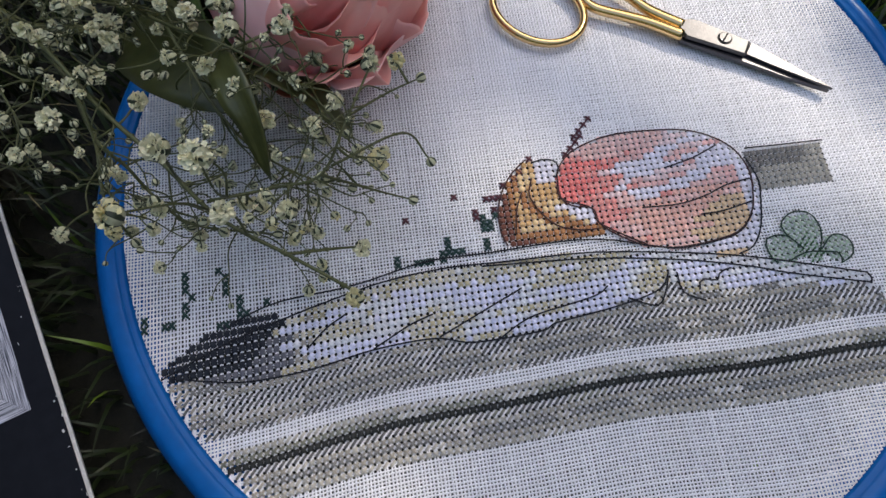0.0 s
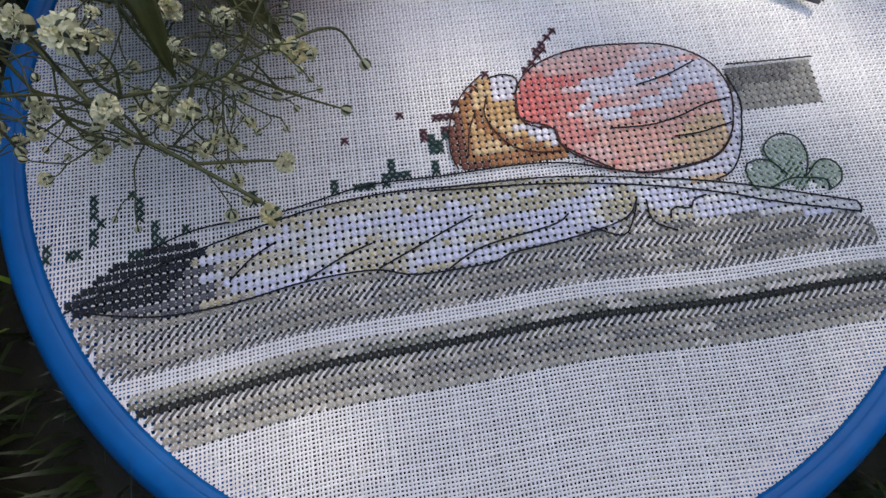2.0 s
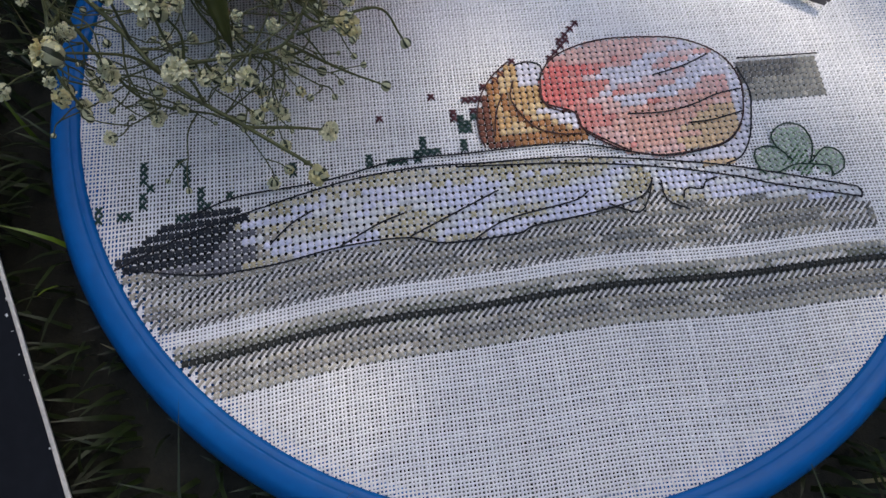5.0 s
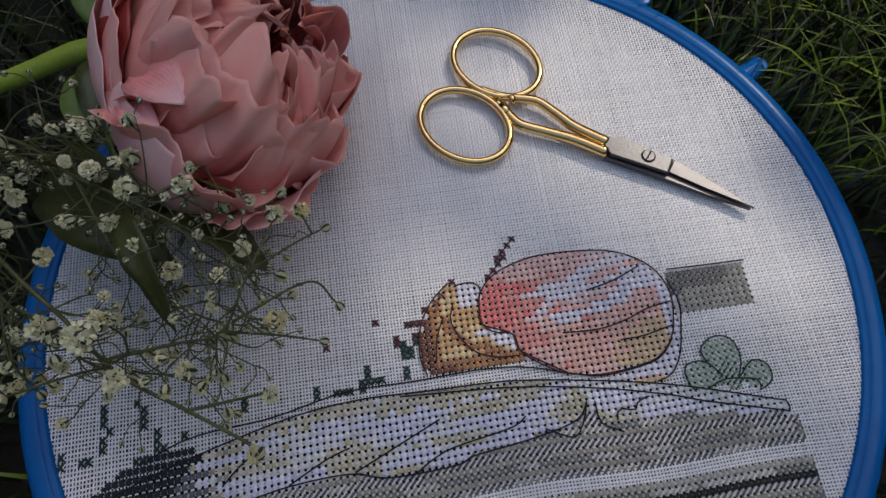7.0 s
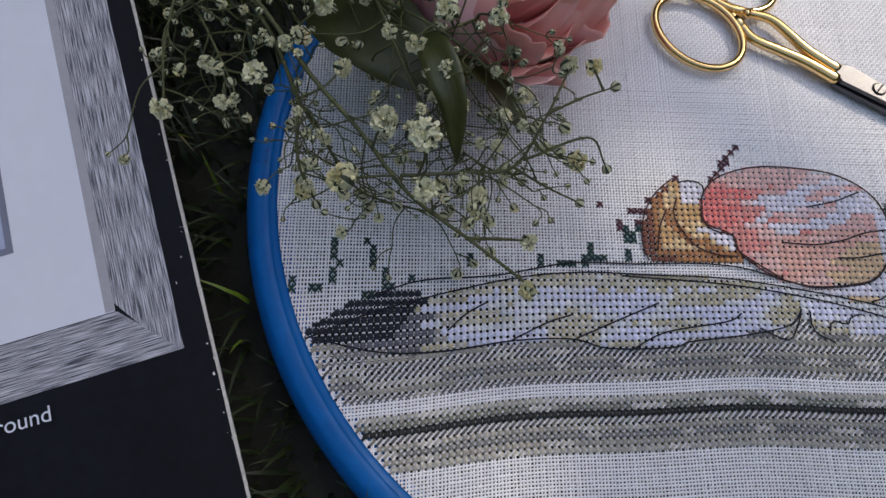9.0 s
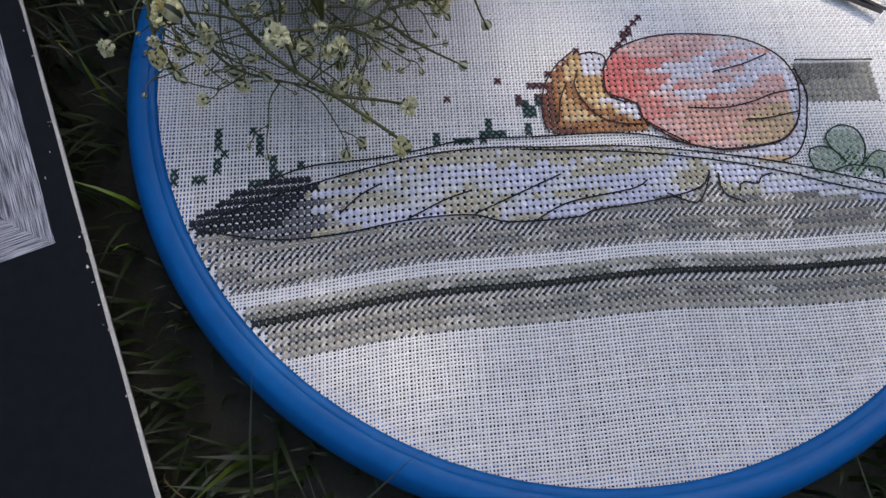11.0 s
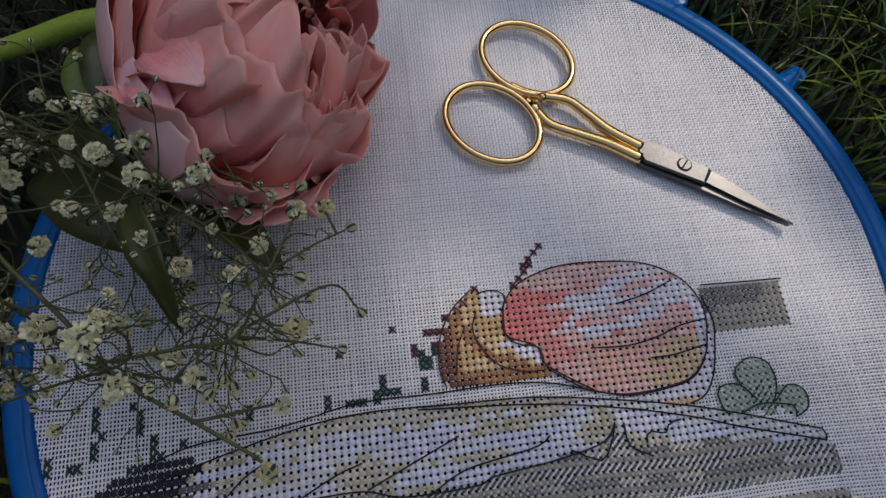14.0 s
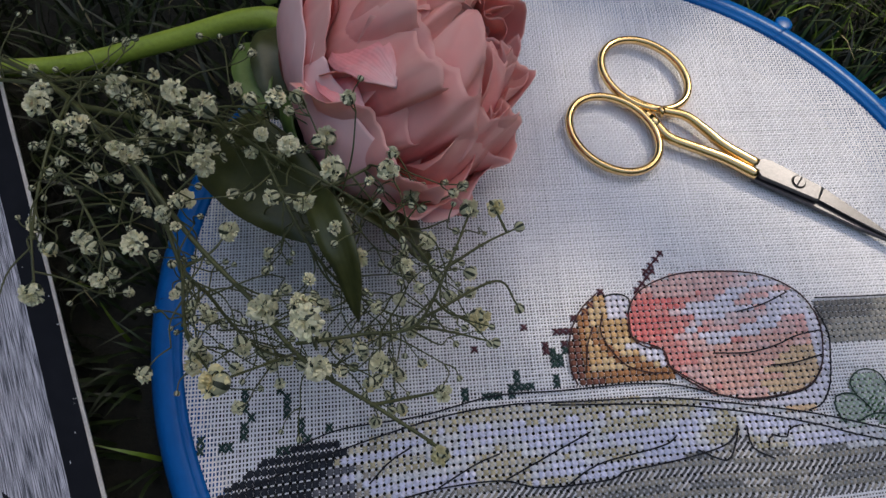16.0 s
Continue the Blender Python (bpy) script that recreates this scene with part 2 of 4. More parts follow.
def grass_blades(name, count, material, label, seed, tall, width, keep, sunny=False):
    rnd = random.Random(seed)
    verts, faces = [], []
    made = 0
    while made < count:
        x, y = rnd.uniform(-0.42, 0.42), rnd.uniform(-0.34, 0.52)
        if noise.noise((x * 14, y * 14, seed)) < keep - rnd.random() * 0.5:
            continue
        # sunlit-coloured blades keep to the far right; the rest is left shade-coloured
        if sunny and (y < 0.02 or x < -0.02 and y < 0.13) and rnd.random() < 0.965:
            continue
        made += 1
        r = math.hypot(x, y)
        h = rnd.uniform(0.45, 1.0) * tall
        lean = rnd.uniform(0.2, 1.2)
        way = rnd.uniform(0, 2 * math.pi)
        if r < 0.135:
            if r < 0.116:
                h = 0.006
            else:
                h, way = h * 0.6, math.atan2(y, x) + rnd.uniform(-1.2, 1.2)
        b = (x + 0.127) * 0.906 + (y + 0.0237) * 0.424
        if b < 0.012 and y < 0.125:
            h = min(h, 0.016)
        w = width * rnd.uniform(0.6, 1.2)
        dx, dy = math.cos(way), math.sin(way)
        sx, sy = -dy * w / 2, dx * w / 2
        k = len(verts)
        bend = rnd.uniform(0.4, 1.3)
        for i, t in enumerate((0, 0.4, 0.75)):
            q = h * lean * t ** (1 + bend) * 0.9
            z = GROUND - 0.002 + h * (t - 0.28 * lean * t * t)
            f = (1, 0.85, 0.5)[i]
            verts += [(x + dx * q + sx * f, y + dy * q + sy * f, z), (x + dx * q - sx * f, y + dy * q - sy * f, z)]
        q = h * lean * 0.95
        verts.append((x + dx * q, y + dy * q, GROUND - 0.002 + h * (1 - 0.3 * lean)))
        faces += [(k, k + 1, k + 3, k + 2), (k + 2, k + 3, k + 5, k + 4), (k + 4, k + 5, k + 6)]
    return tagged(mesh(name, verts, faces, material), label, "grass", kind="stuff")


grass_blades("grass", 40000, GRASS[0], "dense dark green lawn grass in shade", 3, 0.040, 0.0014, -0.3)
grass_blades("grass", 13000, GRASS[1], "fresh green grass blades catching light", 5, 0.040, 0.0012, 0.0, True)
grass_blades("grass", 1300, GRASS[2], "dry straw coloured grass blades in the lawn", 7, 0.042, 0.0009, -0.2)


# ---- unseen dark hedge closing the garden, added to cut low skylight and darken reflections ----
def hedge():
    verts, faces, n = [], [], 96
    for k, (z, r) in enumerate(((GROUND - 0.05, 3.2), (0.9, 3.0), (2.0, 3.1), (2.9, 3.3), (3.0, 3.8), (GROUND - 0.05, 4.0))):
        for i in range(n):
            w = 2 * math.pi * i / n
            q = r + 0.35 * noise.noise((math.cos(w) * 6, math.sin(w) * 6, z * 2.5))
            verts.append((q * math.cos(w), q * math.sin(w), z + 0.25 * noise.noise((math.cos(w) * 5, math.sin(w) * 5, 3.0)) * (1 < k < 5)))
    for k in range(5):
        faces += [(k * n + i, k * n + (i + 1) % n, (k + 1) * n + (i + 1) % n, (k + 1) * n + i) for i in range(n)]
    m = mat("hedge_leaves", (0.030, 0.048, 0.014), 0.7, 0.6, 12, 1.0, 60)
    tagged(mesh("backdrop", verts, faces, m), "dark green hedge round the garden", "hedge", kind="structure")


hedge()


# ---- tree whose gaps let the sun through ----
def overhanging_branch():
    """A leafy bough over two metres off towards the sun; the sun falls through its gaps in round spots."""
    far = 2.3
    side = SUN_DIR.cross(Vector((0, 0, 1))).normalized()
    over = side.cross(SUN_DIR)
    spots = [(0.047, 0.022, 9), (0.027, 0.020, 7), (-0.007, 0.014, 4), (0.001, 0.006, 4), (-0.031, -0.082, 3), (0.036, -0.012, 8), (0.074, -0.030, 6), (0.091, -0.040, 6),
             (0.100, -0.012, 5), (0.058, 0.079, 12), (-0.020, 0.095, 3), (0.079, 0.059, 4), (0.068, 0.104, 12),
             (0.13, 0.09, 16), (0.16, 0.05, 5), (0.10, 0.15, 20), (0.02, 0.18, 16), (0.16, 0.14, 16),
             (0.060, 0.000, 9), (0.030, -0.004, 11), (0.055, 0.050, 5), (0.084, 0.010, 4), (0.020, 0.055, 3), (0.045, -0.022, 9), (0.064, -0.036, 4)]
    gaps = []
    for x, y, r in spots:
        p = Vector((x, y, CLOTH))
        gaps.append((p.dot(side), p.dot(over), r / 1000))
    rnd = random.Random(11)
    verts, faces = [], []
    for layer in range(3):
        step = 0.028
        for i in range(-26, 27):
            for j in range(-26, 27):
                u, v = i * step + rnd.uniform(-0.012, 0.012), j * step + rnd.uniform(-0.012, 0.012)
                size = rnd.uniform(0.020, 0.028)
                if any((u - a) ** 2 + (v - b) ** 2 < (size * 1.0 + g * 0.6) ** 2 for a, b, g in gaps):
                    continue
                if math.hypot(u, v) > 0.62:
                    continue
                d = far + layer * 0.12 + rnd.uniform(-0.05, 0.05)
                c = SUN_DIR * d + side * u + over * v
                w = rnd.uniform(0, 6.28)
                e = side * math.cos(w) + over * math.sin(w) + SUN_DIR * rnd.uniform(-0.35, 0.35)
                g = e.cross(SUN_DIR).normalized()
                k = len(verts)
                verts += [c - e * size * 1.25, c - e * size * 0.3 + g * size * 0.8, c + e * size * 0.5 + g * size * 0.6, c + e * size * 1.3,
                          c + e * size * 0.5 - g * size * 0.6, c - e * size * 0.3 - g * size * 0.8]
                faces.append((k, k + 1, k + 2, k + 3, k + 4, k + 5))
    tree = thing("tree", "leafy tree bough that shades the lawn in spots", "tree")
    mesh("crown", verts, faces, mat("tree_leaf", (0.06, 0.10, 0.03), 0.5, 0.2, 30, per_island=0.3), tree)
    root = SUN_DIR * 3.5 + side * 1.6
    v2, f2 = tube(smooth_line([Vector((root.x + 0.4, root.y + 0.5, GROUND - 0.1)), Vector((root.x + 0.3, root.y + 0.4, 1.4)), root, SUN_DIR * 3.3 + side * 0.75, SUN_DIR * 3.3 - side * 0.1]), 0.11, 0.012, 10)
    mesh("trunk", v2, f2, mat("bark", (0.10, 0.075, 0.055), 0.9, 0.4, 20, 0.8), tree)


overhanging_branch()


# ---- hoop ----
HOOP = Vector((0.0006, 0.0014, 0))      # the ring's middle
RADIUS = 0.1057     # of the cloth in it


def embroidery_hoop():
    hoop = thing("embroidery_hoop", "round blue plastic embroidery hoop lying on the grass", "embroidery hoop")
    hoop.location = HOOP
    t, b, r = CLOTH + 0.0014, GROUND + 0.0002, RADIUS
    ring = [(r + 0.0001, b + 0.001), (r + 0.001, b), (r + 0.0080, b), (r + 0.0087, b + 0.001), (r + 0.0088, t - 0.0060), (r + 0.0084, t - 0.0040), (r + 0.0066, t - 0.0010), (r + 0.0056, t - 0.0003),
            (r + 0.0044, t), (r + 0.0024, t), (r + 0.0019, t - 0.0003), (r + 0.0018, t - 0.0004), (r + 0.0008, t - 0.0005), (r + 0.0001, t - 0.0008)]
    mesh("outer_ring", *lathe(ring, 220), BLUE, hoop)
    ring = [(r - 0.0024, b + 0.002), (r - 0.0005, b + 0.002), (r - 0.0004, CLOTH - 0.0012), (r - 0.0009, CLOTH - 0.0010), (r - 0.0023, CLOTH - 0.0030)]
    mesh("inner_ring", *lathe(ring, 220), BLUE, hoop, "inner blue ring under the cloth")
    for x, y, long in ((0.0651, 0.1022, 0.0035), (0.0967, 0.0748, 0.0085)):
        way = (Vector((x, y, 0)) - HOOP).normalized()
        foot = way * (r + 0.0070) + Vector((0, 0, CLOTH - 0.0048))
        lug = [foot + way * (long * k / 4) for k in range(5)]
        mesh("lug", *tube(lug, 0.0036, 0.0029, 14), BLUE, hoop)
        head = foot + way * (long + 0.0002)
        rise = Vector((0, 0, 0.0024)) if long < 0.005 else Vector((0, 0, 0.0008))
        v, f = tube([head - rise * 1.6, head - rise, head, head + rise, head + rise * 1.35], 0.0031, 0.0029, 16)
        knob = mesh("peg", v, f, BLUE, hoop, "rounded blue peg of the hoop's lug")
        bv = knob.modifiers.new("round", "BEVEL")
        bv.width, bv.segments = 0.0009, 3
    for w in (3.232, 3.262):
        p = Vector((math.cos(w), math.sin(w), 0))
        v, f = tube([p * (r + 0.0030) + Vector((0, 0, t + 0.00005)), p * (r + 0.0060) + Vector((0, 0, t - 0.0005))], 0.0002, 0.0002, 5)
        mesh("notch", v, f, mat("notch_groove", (0.003, 0.03, 0.16), 0.5), hoop)


embroidery_hoop()

# ---- cloth and its stitches: chart places are in millimetres on the cloth, whose threads lie 8 degrees askew ----
CA, SA = math.cos(radians(8)), math.sin(radians(8))
CELL = 1.64


def warp(a, b):
    """The pull of the drawn cloth: rows sag towards one side low on the cloth."""
    t = min(1.0, max(0.0, (-12 - b) / 38))
    w = t * t * (3 - 2 * t)
    return a, b - w * 0.0007 * min(0.0, a - 20) ** 2 + w * 0.35 * math.sin(a * 0.11)


def cloth(a, b, up=0.0):
    """A place on the cloth, in metres, from millimetres along and across its threads."""
    x, y = (CA * a - SA * b) / 1000, (SA * a + CA * b) / 1000
    calm = min(1.0, max(0.0, (0.104 - math.hypot(x - HOOP.x, y - HOOP.y)) * 60))
    return Vector((x, y, CLOTH + up / 1000 + 0.00040 * calm * noise.noise((x * 28, y * 28, 4.0))))


def chart(i, j):
    return warp(i * CELL, j * CELL)


fabric = thing("embroidery_fabric", "off-white evenweave linen stretched in the hoop, partly cross-stitched", "fabric")


class Stitches:
    """Collects the stitches of one motif, colour by colour."""

    def __init__(self, name, colors):
        self.name, self.colors, self.got, self.rnd = name, colors, {}, random.Random(17)

    def bar(self, color, p, q, wide=0.46, lift=0.42, end=0.10):
        """One stitch of two plies lying side by side, sunk into the holes at its ends."""
        verts, faces = self.got.setdefault(color, ([], []))
        (a0, b0), (a1, b1) = p, q
        d = math.hypot(a1 - a0, b1 - b0)
        na, nb = -(b1 - b0) / d * wide / 2, (a1 - a0) / d * wide / 2
        slack = self.rnd.uniform(-0.07, 0.07)
        lift += self.rnd.uniform(-0.06, 0.06)
        for side in (-0.5, 0.5):
            n = len(verts)
            for t, h, w in ((end, -0.20, 0.42), (0.10 + end, lift * 0.86, 1.0), (0.90 - end, lift * 0.86, 1.0), (1 - end, -0.20, 0.42)):
                ca, cb = a0 + (a1 - a0) * t + na * w * (side + slack), b0 + (b1 - b0) * t + nb * w * (side + slack)
                ea, eb = na * w * 0.52, nb * w * 0.52
                verts.extend((cloth(ca - ea, cb - eb, h - 0.05), cloth(ca, cb, h + 0.18), cloth(ca + ea, cb + eb, h - 0.05)))
            for r in range(3):
                k = n + r * 3
                faces.extend(((k, k + 3, k + 4, k + 1), (k + 1, k + 4, k + 5, k + 2)))

    def cross(self, color, i, j, wide=0.96, end=0.145):
        c = [chart(i + u, j + v) for u, v in ((0, 0), (1, 1), (1, 0), (0, 1))]
        self.bar(color, c[0], c[1], wide, 0.40, end)
        self.bar(color, c[2], c[3], wide, 0.56, end)

    def half(self, color, i, j, wide=0.50, tall=1):
        self.bar(color, chart(i, j), chart(i + 1, j + tall), wide, 0.42)

    def edge(self, color, i, j, within, wide=0.66):
        """Part stitches that round off a patch's stepped border."""
        mid = chart(i + 0.5, j + 0.5)
        for u, v in ((0, 0), (1, 0), (0, 1), (1, 1)):
            p = chart(i + u, j + v)
            if within((p[0] + mid[0]) / 2, (p[1] + mid[1]) / 2):
                self.bar(color, p, mid, wide, 0.45, 0.12)

    def done(self):
        for color, (verts, faces) in self.got.items():
            m = thread(self.name + "_" + color, self.colors[color])
            tagged(mesh(color + "_" + self.name, verts, faces, m, fabric, color.replace("_", " ") + " cotton stitches"), kind="stuff")


def inside(a, b, poly):
    hit = False
    for k in range(len(poly)):
        (x0, y0), (x1, y1) = poly[k - 1][:2], poly[k][:2]
        if (y0 > b) != (y1 > b) and a < (x1 - x0) * (b - y0) / (y1 - y0) + x0:
            hit = not hit
    return hit


def level(a, line):
    """The height of a left-to-right line at a."""
    for (x0, y0), (x1, y1) in zip(line, line[1:]):
        if x0 <= a <= x1:
            return y0 + (y1 - y0) * (a - x0) / (x1 - x0)
    return None


def cells():
    for i in range(-64, 64):
        for j in range(-64, 12):
            a, b = chart(i + 0.5, j + 0.5)
            if (a - 0.8) ** 2 + (b - 1.3) ** 2 < 105.0 ** 2:
                yield i, j, a, b


flat = lambda pts, closed=False: [(p.x, p.y) for p in smooth_line([(*q, 0) for q in pts], 6, closed)]  # noqa: E731
BULB = flat([(7.0, -5), (8.4, -0.8), (13.5, 3.5), (24.4, 6.4), (39.5, 5.8), (48, 3.3), (54.5, -1.8), (57.2, -9), (56.2, -16.1), (54.4, -20.7), (50.4, -24.9),
             (44.2, -26.7), (34, -27.4), (25.8, -25.8), (21.3, -23.4), (15.6, -18.8), (14.3, -13.8), (7, -10.2)], True)
RIM = flat([(57.2, -7), (58.6, -12), (57.9, -17.1), (55.6, -24.8), (52.2, -29.7), (48.2, -31.0), (36, -29.2), (44.2, -26.7), (50.4, -24.9), (54.4, -20.7), (56.2, -16.1)], True)
HUSK_BROWN = flat([(0, 1.8), (-5.1, -2.4), (-8.5, -8.5), (-9.7, -16.2), (-8.6, -20.7), (-1.9, -21.1), (6.7, -21.1), (16.5, -21.3), (15.6, -18.8), (14.3, -13.8), (7, -10.2), (7, -4), (7.1, 0.9)], True)
TOP1 = flat([(-77.8, -31.9), (-67.1, -28.2), (-48.1, -26.4), (-30, -22.9), (-13.3, -22.7), (5.2, -22.0), (16.3, -23.1), (26, -25.8)])
TOP2 = flat([(-95, -43), (-76.5, -35.3), (-46.7, -27.3), (-27.4, -24.9), (-9.4, -25.2), (11.6, -25.7), (32.3, -28.7), (52.8, -32.9), (78.2, -40.6)])
TOP3 = flat([(-46.9, -28.1), (-16.3, -26.4), (11.4, -27.5), (32, -30.5), (49.5, -34.7), (58.7, -37.7), (78.2, -43.2)])
LOW = flat([(-95, -43.2), (-76.4, -45.8), (-60.9, -45.2), (-44.9, -42.5), (-30.3, -41.9), (-21.1, -44.0), (-4.9, -43.5), (-0.7, -42), (13.3, -40.2), (23.4, -38.6), (29, -36.4), (36, -40), (50, -39.5), (78.2, -43.4)])
DARK_END = flat([(-98.5, -43.4), (-92, -38.6), (-85, -34.2), (-77, -31.2), (-69, -30.8), (-66, -32.8), (-70, -36.5), (-73, -40.6), (-78, -43.0), (-88, -43.8), (-94, -43.8)], True)

CLOVER = ((65.6, -27.2, 4.7), (59.8, -31.8, 4.1), (73.2, -33.0, 3.6), (67.0, -33.0, 2.6))


def sewn(a, b, row):
    """1 where stitches draw the threads of the cloth together, else 0."""
    if inside(a, b, BULB) or inside(a, b, HUSK_BROWN) or inside(a, b, RIM):
        return 1.0
    hi, lo = level(a, TOP2), level(a, LOW)
    if hi is not None and lo is not None and lo < b < hi:
        return 1.0
    if 57.6 < a < 79.2 and -14.9 < b < -3.4 or any(math.hypot(a - x, b - y) < r for x, y, r in CLOVER):
        return 1.0
    return 1.0 if a < 80 and (-67.4 < row < -54.2 or -50.4 < row and b < (-44 if lo is None else lo)) else 0.12


def openness(a, b):
    """How wide the linen's threads lie in their pitch: loose low on the cloth and beside the stitching, close at the top."""
    top = min(1.0, max(0.0, (b + 6 + 0.25 * a) / 16)) * min(1.0, max(0.0, (a + 30) / 14))
    rim = min(1.0, max(0.0, (math.hypot(a, b) - 93) / 10))
    return 0.86 + 0.22 * top * (1 - 0.7 * rim)


def weave():
    """Every thread of the linen is a ribbon that runs over and under, uneven as spun yarn is."""
    pitch, half, high = CELL / 2, CELL / 2 * 0.31, 0.17
    for name, along in (("weft_threads", True), ("warp_threads", False)):
        rnd = random.Random(8 if along else 9)
        verts, faces = [], []
        for k in range(-134, 136):
            c = (k + 0.5) * pitch
            yarn, slip = rnd.uniform(0.90, 1.14), rnd.uniform(-0.035, 0.035)
            prev = None
            for s in range(-134, 136):
                q = (s + 0.5) * pitch
                a, b = warp(q, c) if along else warp(c, q)
                if (a - 0.8) ** 2 + (b - 1.3) ** 2 > 106.9 ** 2:
                    prev = None
                    continue
                over = ((k + s) % 2 == 0) == along
                h = high if over else -high
                j = slip + 0.06 * noise.noise((a * 1.1, b * 1.1, k)) + rnd.uniform(-0.028, 0.028)
                n = len(verts)
                pull = (0.19 if k % 2 == 0 else -0.19) * sewn(a, b, c if along else q)
                wid = half * yarn * openness(a, b) * (1.0 + 0.24 * noise.noise((a * 0.9, b * 0.9, 7.0 if along else 9.0)) + rnd.uniform(-0.08, 0.08))
                for off, dz in ((-wid, -0.15), (0, 0.08), (wid, -0.15)):
                    verts.append(cloth(a, b + off + j + pull, h + dz) if along else cloth(a + off + j + pull, b, h + dz))
                if prev is not None:
                    faces += [(prev, n, n + 1, prev + 1), (prev + 1, n + 1, n + 2, prev + 2)]
                prev = n
        tagged(mesh(name, verts, faces, LINEN, fabric), kind="stuff")


weave()


tone = random.Random(31)


def bulb_motif():
    s = Stitches("bulb_stitching", {"deep_pink": (0.76, 0.225, 0.205), "pink": (0.80, 0.34, 0.30), "light_pink": (0.85, 0.52, 0.48), "tan_pink": (0.85, 0.57, 0.52), "pale_pink": (0.87, 0.68, 0.67),
                                   "lavender_white": (0.84, 0.81, 0.89), "peach": (0.85, 0.51, 0.42), "sand": (0.78, 0.57, 0.36)})
    for i, j, a, b in cells():
        if inside(a, b, BULB):
            k = (a - 7) / 50
            up = b - 0.10 * (a - 25)
            long = noise.noise((a * 0.045, up * 0.55, 1.5))
            fine = noise.noise((a * 0.09, up * 0.9, 4.4)) + tone.uniform(-0.13, 0.13)
            blush = 0.27 - k + 0.25 * long - 0.010 * abs(up + 8) + tone.uniform(-0.06, 0.06)
            streak = noise.noise((a * 0.055, round(up / CELL) * 3.7, 2.5))
            pale = a > 19 + 1.1 * abs(up + 6) and -13 < up < -1.5 and streak > -0.10 or a > 34 and up > -3 and streak > 0.05
            if a > 54.2 or pale:
                c = "lavender_white"
            elif up < -17.5 + 2.5 * long and k > 0.70 + 0.25 * fine:
                c = "sand"
            elif up < -13.5 + 3 * long and k > 0.34 + 0.2 * fine:
                c = "peach" if fine > -0.12 else "tan_pink"
            elif up > 1.5 + 3 * fine:
                c = "tan_pink" if k < 0.6 else "pale_pink"
            elif blush > 0.10:
                c = "deep_pink"
            elif blush > -0.10 or up < -10.5 and k < 0.62 and long > -0.1:
                c = "pink"
            elif up < -10.5:
                c = "tan_pink" if fine > 0 else "light_pink"
            else:
                c = "light_pink" if long + 0.4 * fine > 0.02 else "pale_pink"
            s.cross(c, i, j, 0.98)
        elif inside(a, b, RIM):
            s.cross("sand" if b < -29.2 else "lavender_white", i, j)
    s.done()
    s = Stitches("husk_stitching", {"dark_brown": (0.20, 0.078, 0.052), "brown": (0.42, 0.20, 0.085), "ochre": (0.62, 0.40, 0.19), "straw": (0.74, 0.55, 0.31), "lavender_white": (0.84, 0.81, 0.89)})
    for i, j, a, b in cells():
        if not inside(a, b, HUSK_BROWN) or inside(a, b, BULB):
            continue
        n = noise.noise((a * 0.2, b * 0.2, 3.1))
        if (a > 1.2 and b > -4.3) or (5 < a < 14.6 and -17.5 < b < -12 and b > -12.5 - (a - 5) * 0.6):
            c = "lavender_white"
        elif a < -6.6 or b < -19.6 and a < -2:
            c = "dark_brown"
        elif b < -18.8 or abs(math.hypot(a - 9, b + 4) - 12.5) < 0.9 or a < -5:
            c = "brown"
        else:
            c = "ochre" if n > -0.05 else "straw"
        s.cross(c, i, j)
    s.done()
    s = Stitches("stalk_stitching", {"grey": (0.20, 0.19, 0.175), "light_grey": (0.40, 0.38, 0.33)})
    for i, j, a, b in cells():
        if 57.6 < a < 79.2 and -14.9 < b < -3.4:
            s.cross("light_grey" if b < -8 + 5 * noise.noise((a * 0.12, b * 0.5, 2.2)) or a > 73 else "grey", i, j, 0.86)
    s.done()


bulb_motif()


def leek_motif():
    s = Stitches("shaft_stitching", {"charcoal": (0.022, 0.026, 0.036), "slate": (0.14, 0.14, 0.16), "straw": (0.58, 0.51, 0.33), "cream": (0.70, 0.64, 0.50), "white": (0.78, 0.78, 0.80), "lilac_white": (0.77, 0.77, 0.91), "taupe": (0.42, 0.38, 0.32)})
    for i, j, a, b in cells():
        hi, lo = level(a, TOP2), level(a, LOW)
        if inside(a, b, DARK_END):
            s.cross("charcoal", i, j, 0.92, 0.13)
            continue
        if -102 < a < -60 and b < -28:
            s.edge("charcoal", i, j, lambda x, y: inside(x, y, DARK_END), 0.9)
        if hi is None or lo is None or not lo < b < hi:
            continue
        t = (b - lo) / max(0.1, hi - lo)
        n = noise.noise(((a + 1.6 * b) * 0.05, (b - 0.25 * a) * 0.20, 6.0)) + tone.uniform(-0.12, 0.12)
        t += tone.uniform(-0.08, 0.08)
        if a < -55 and noise.noise(((a - 1.4 * b) * 0.22, b * 0.5, 2.0)) > (a + 66) * 0.035:
            c = "slate" if a < -64 else "taupe"
        elif a > 28 and level(a, TOP3) is not None and b > level(a, TOP3):
            c = "white"
        elif t > 0.80 and a < 20 and n > -0.25:
            c = "straw"
        elif n > 0.0:
            c = "lilac_white"
        elif n < -0.27 or (t < 0.15 and a < 5):
            c = "straw"
        else:
            c = "white"
        if c == "straw" and tone.random() < 0.55:
            c = "cream"
        s.cross(c, i, j, 0.62 if c in ("straw", "cream", "taupe") else 0.82)
    s.done()


leek_motif()


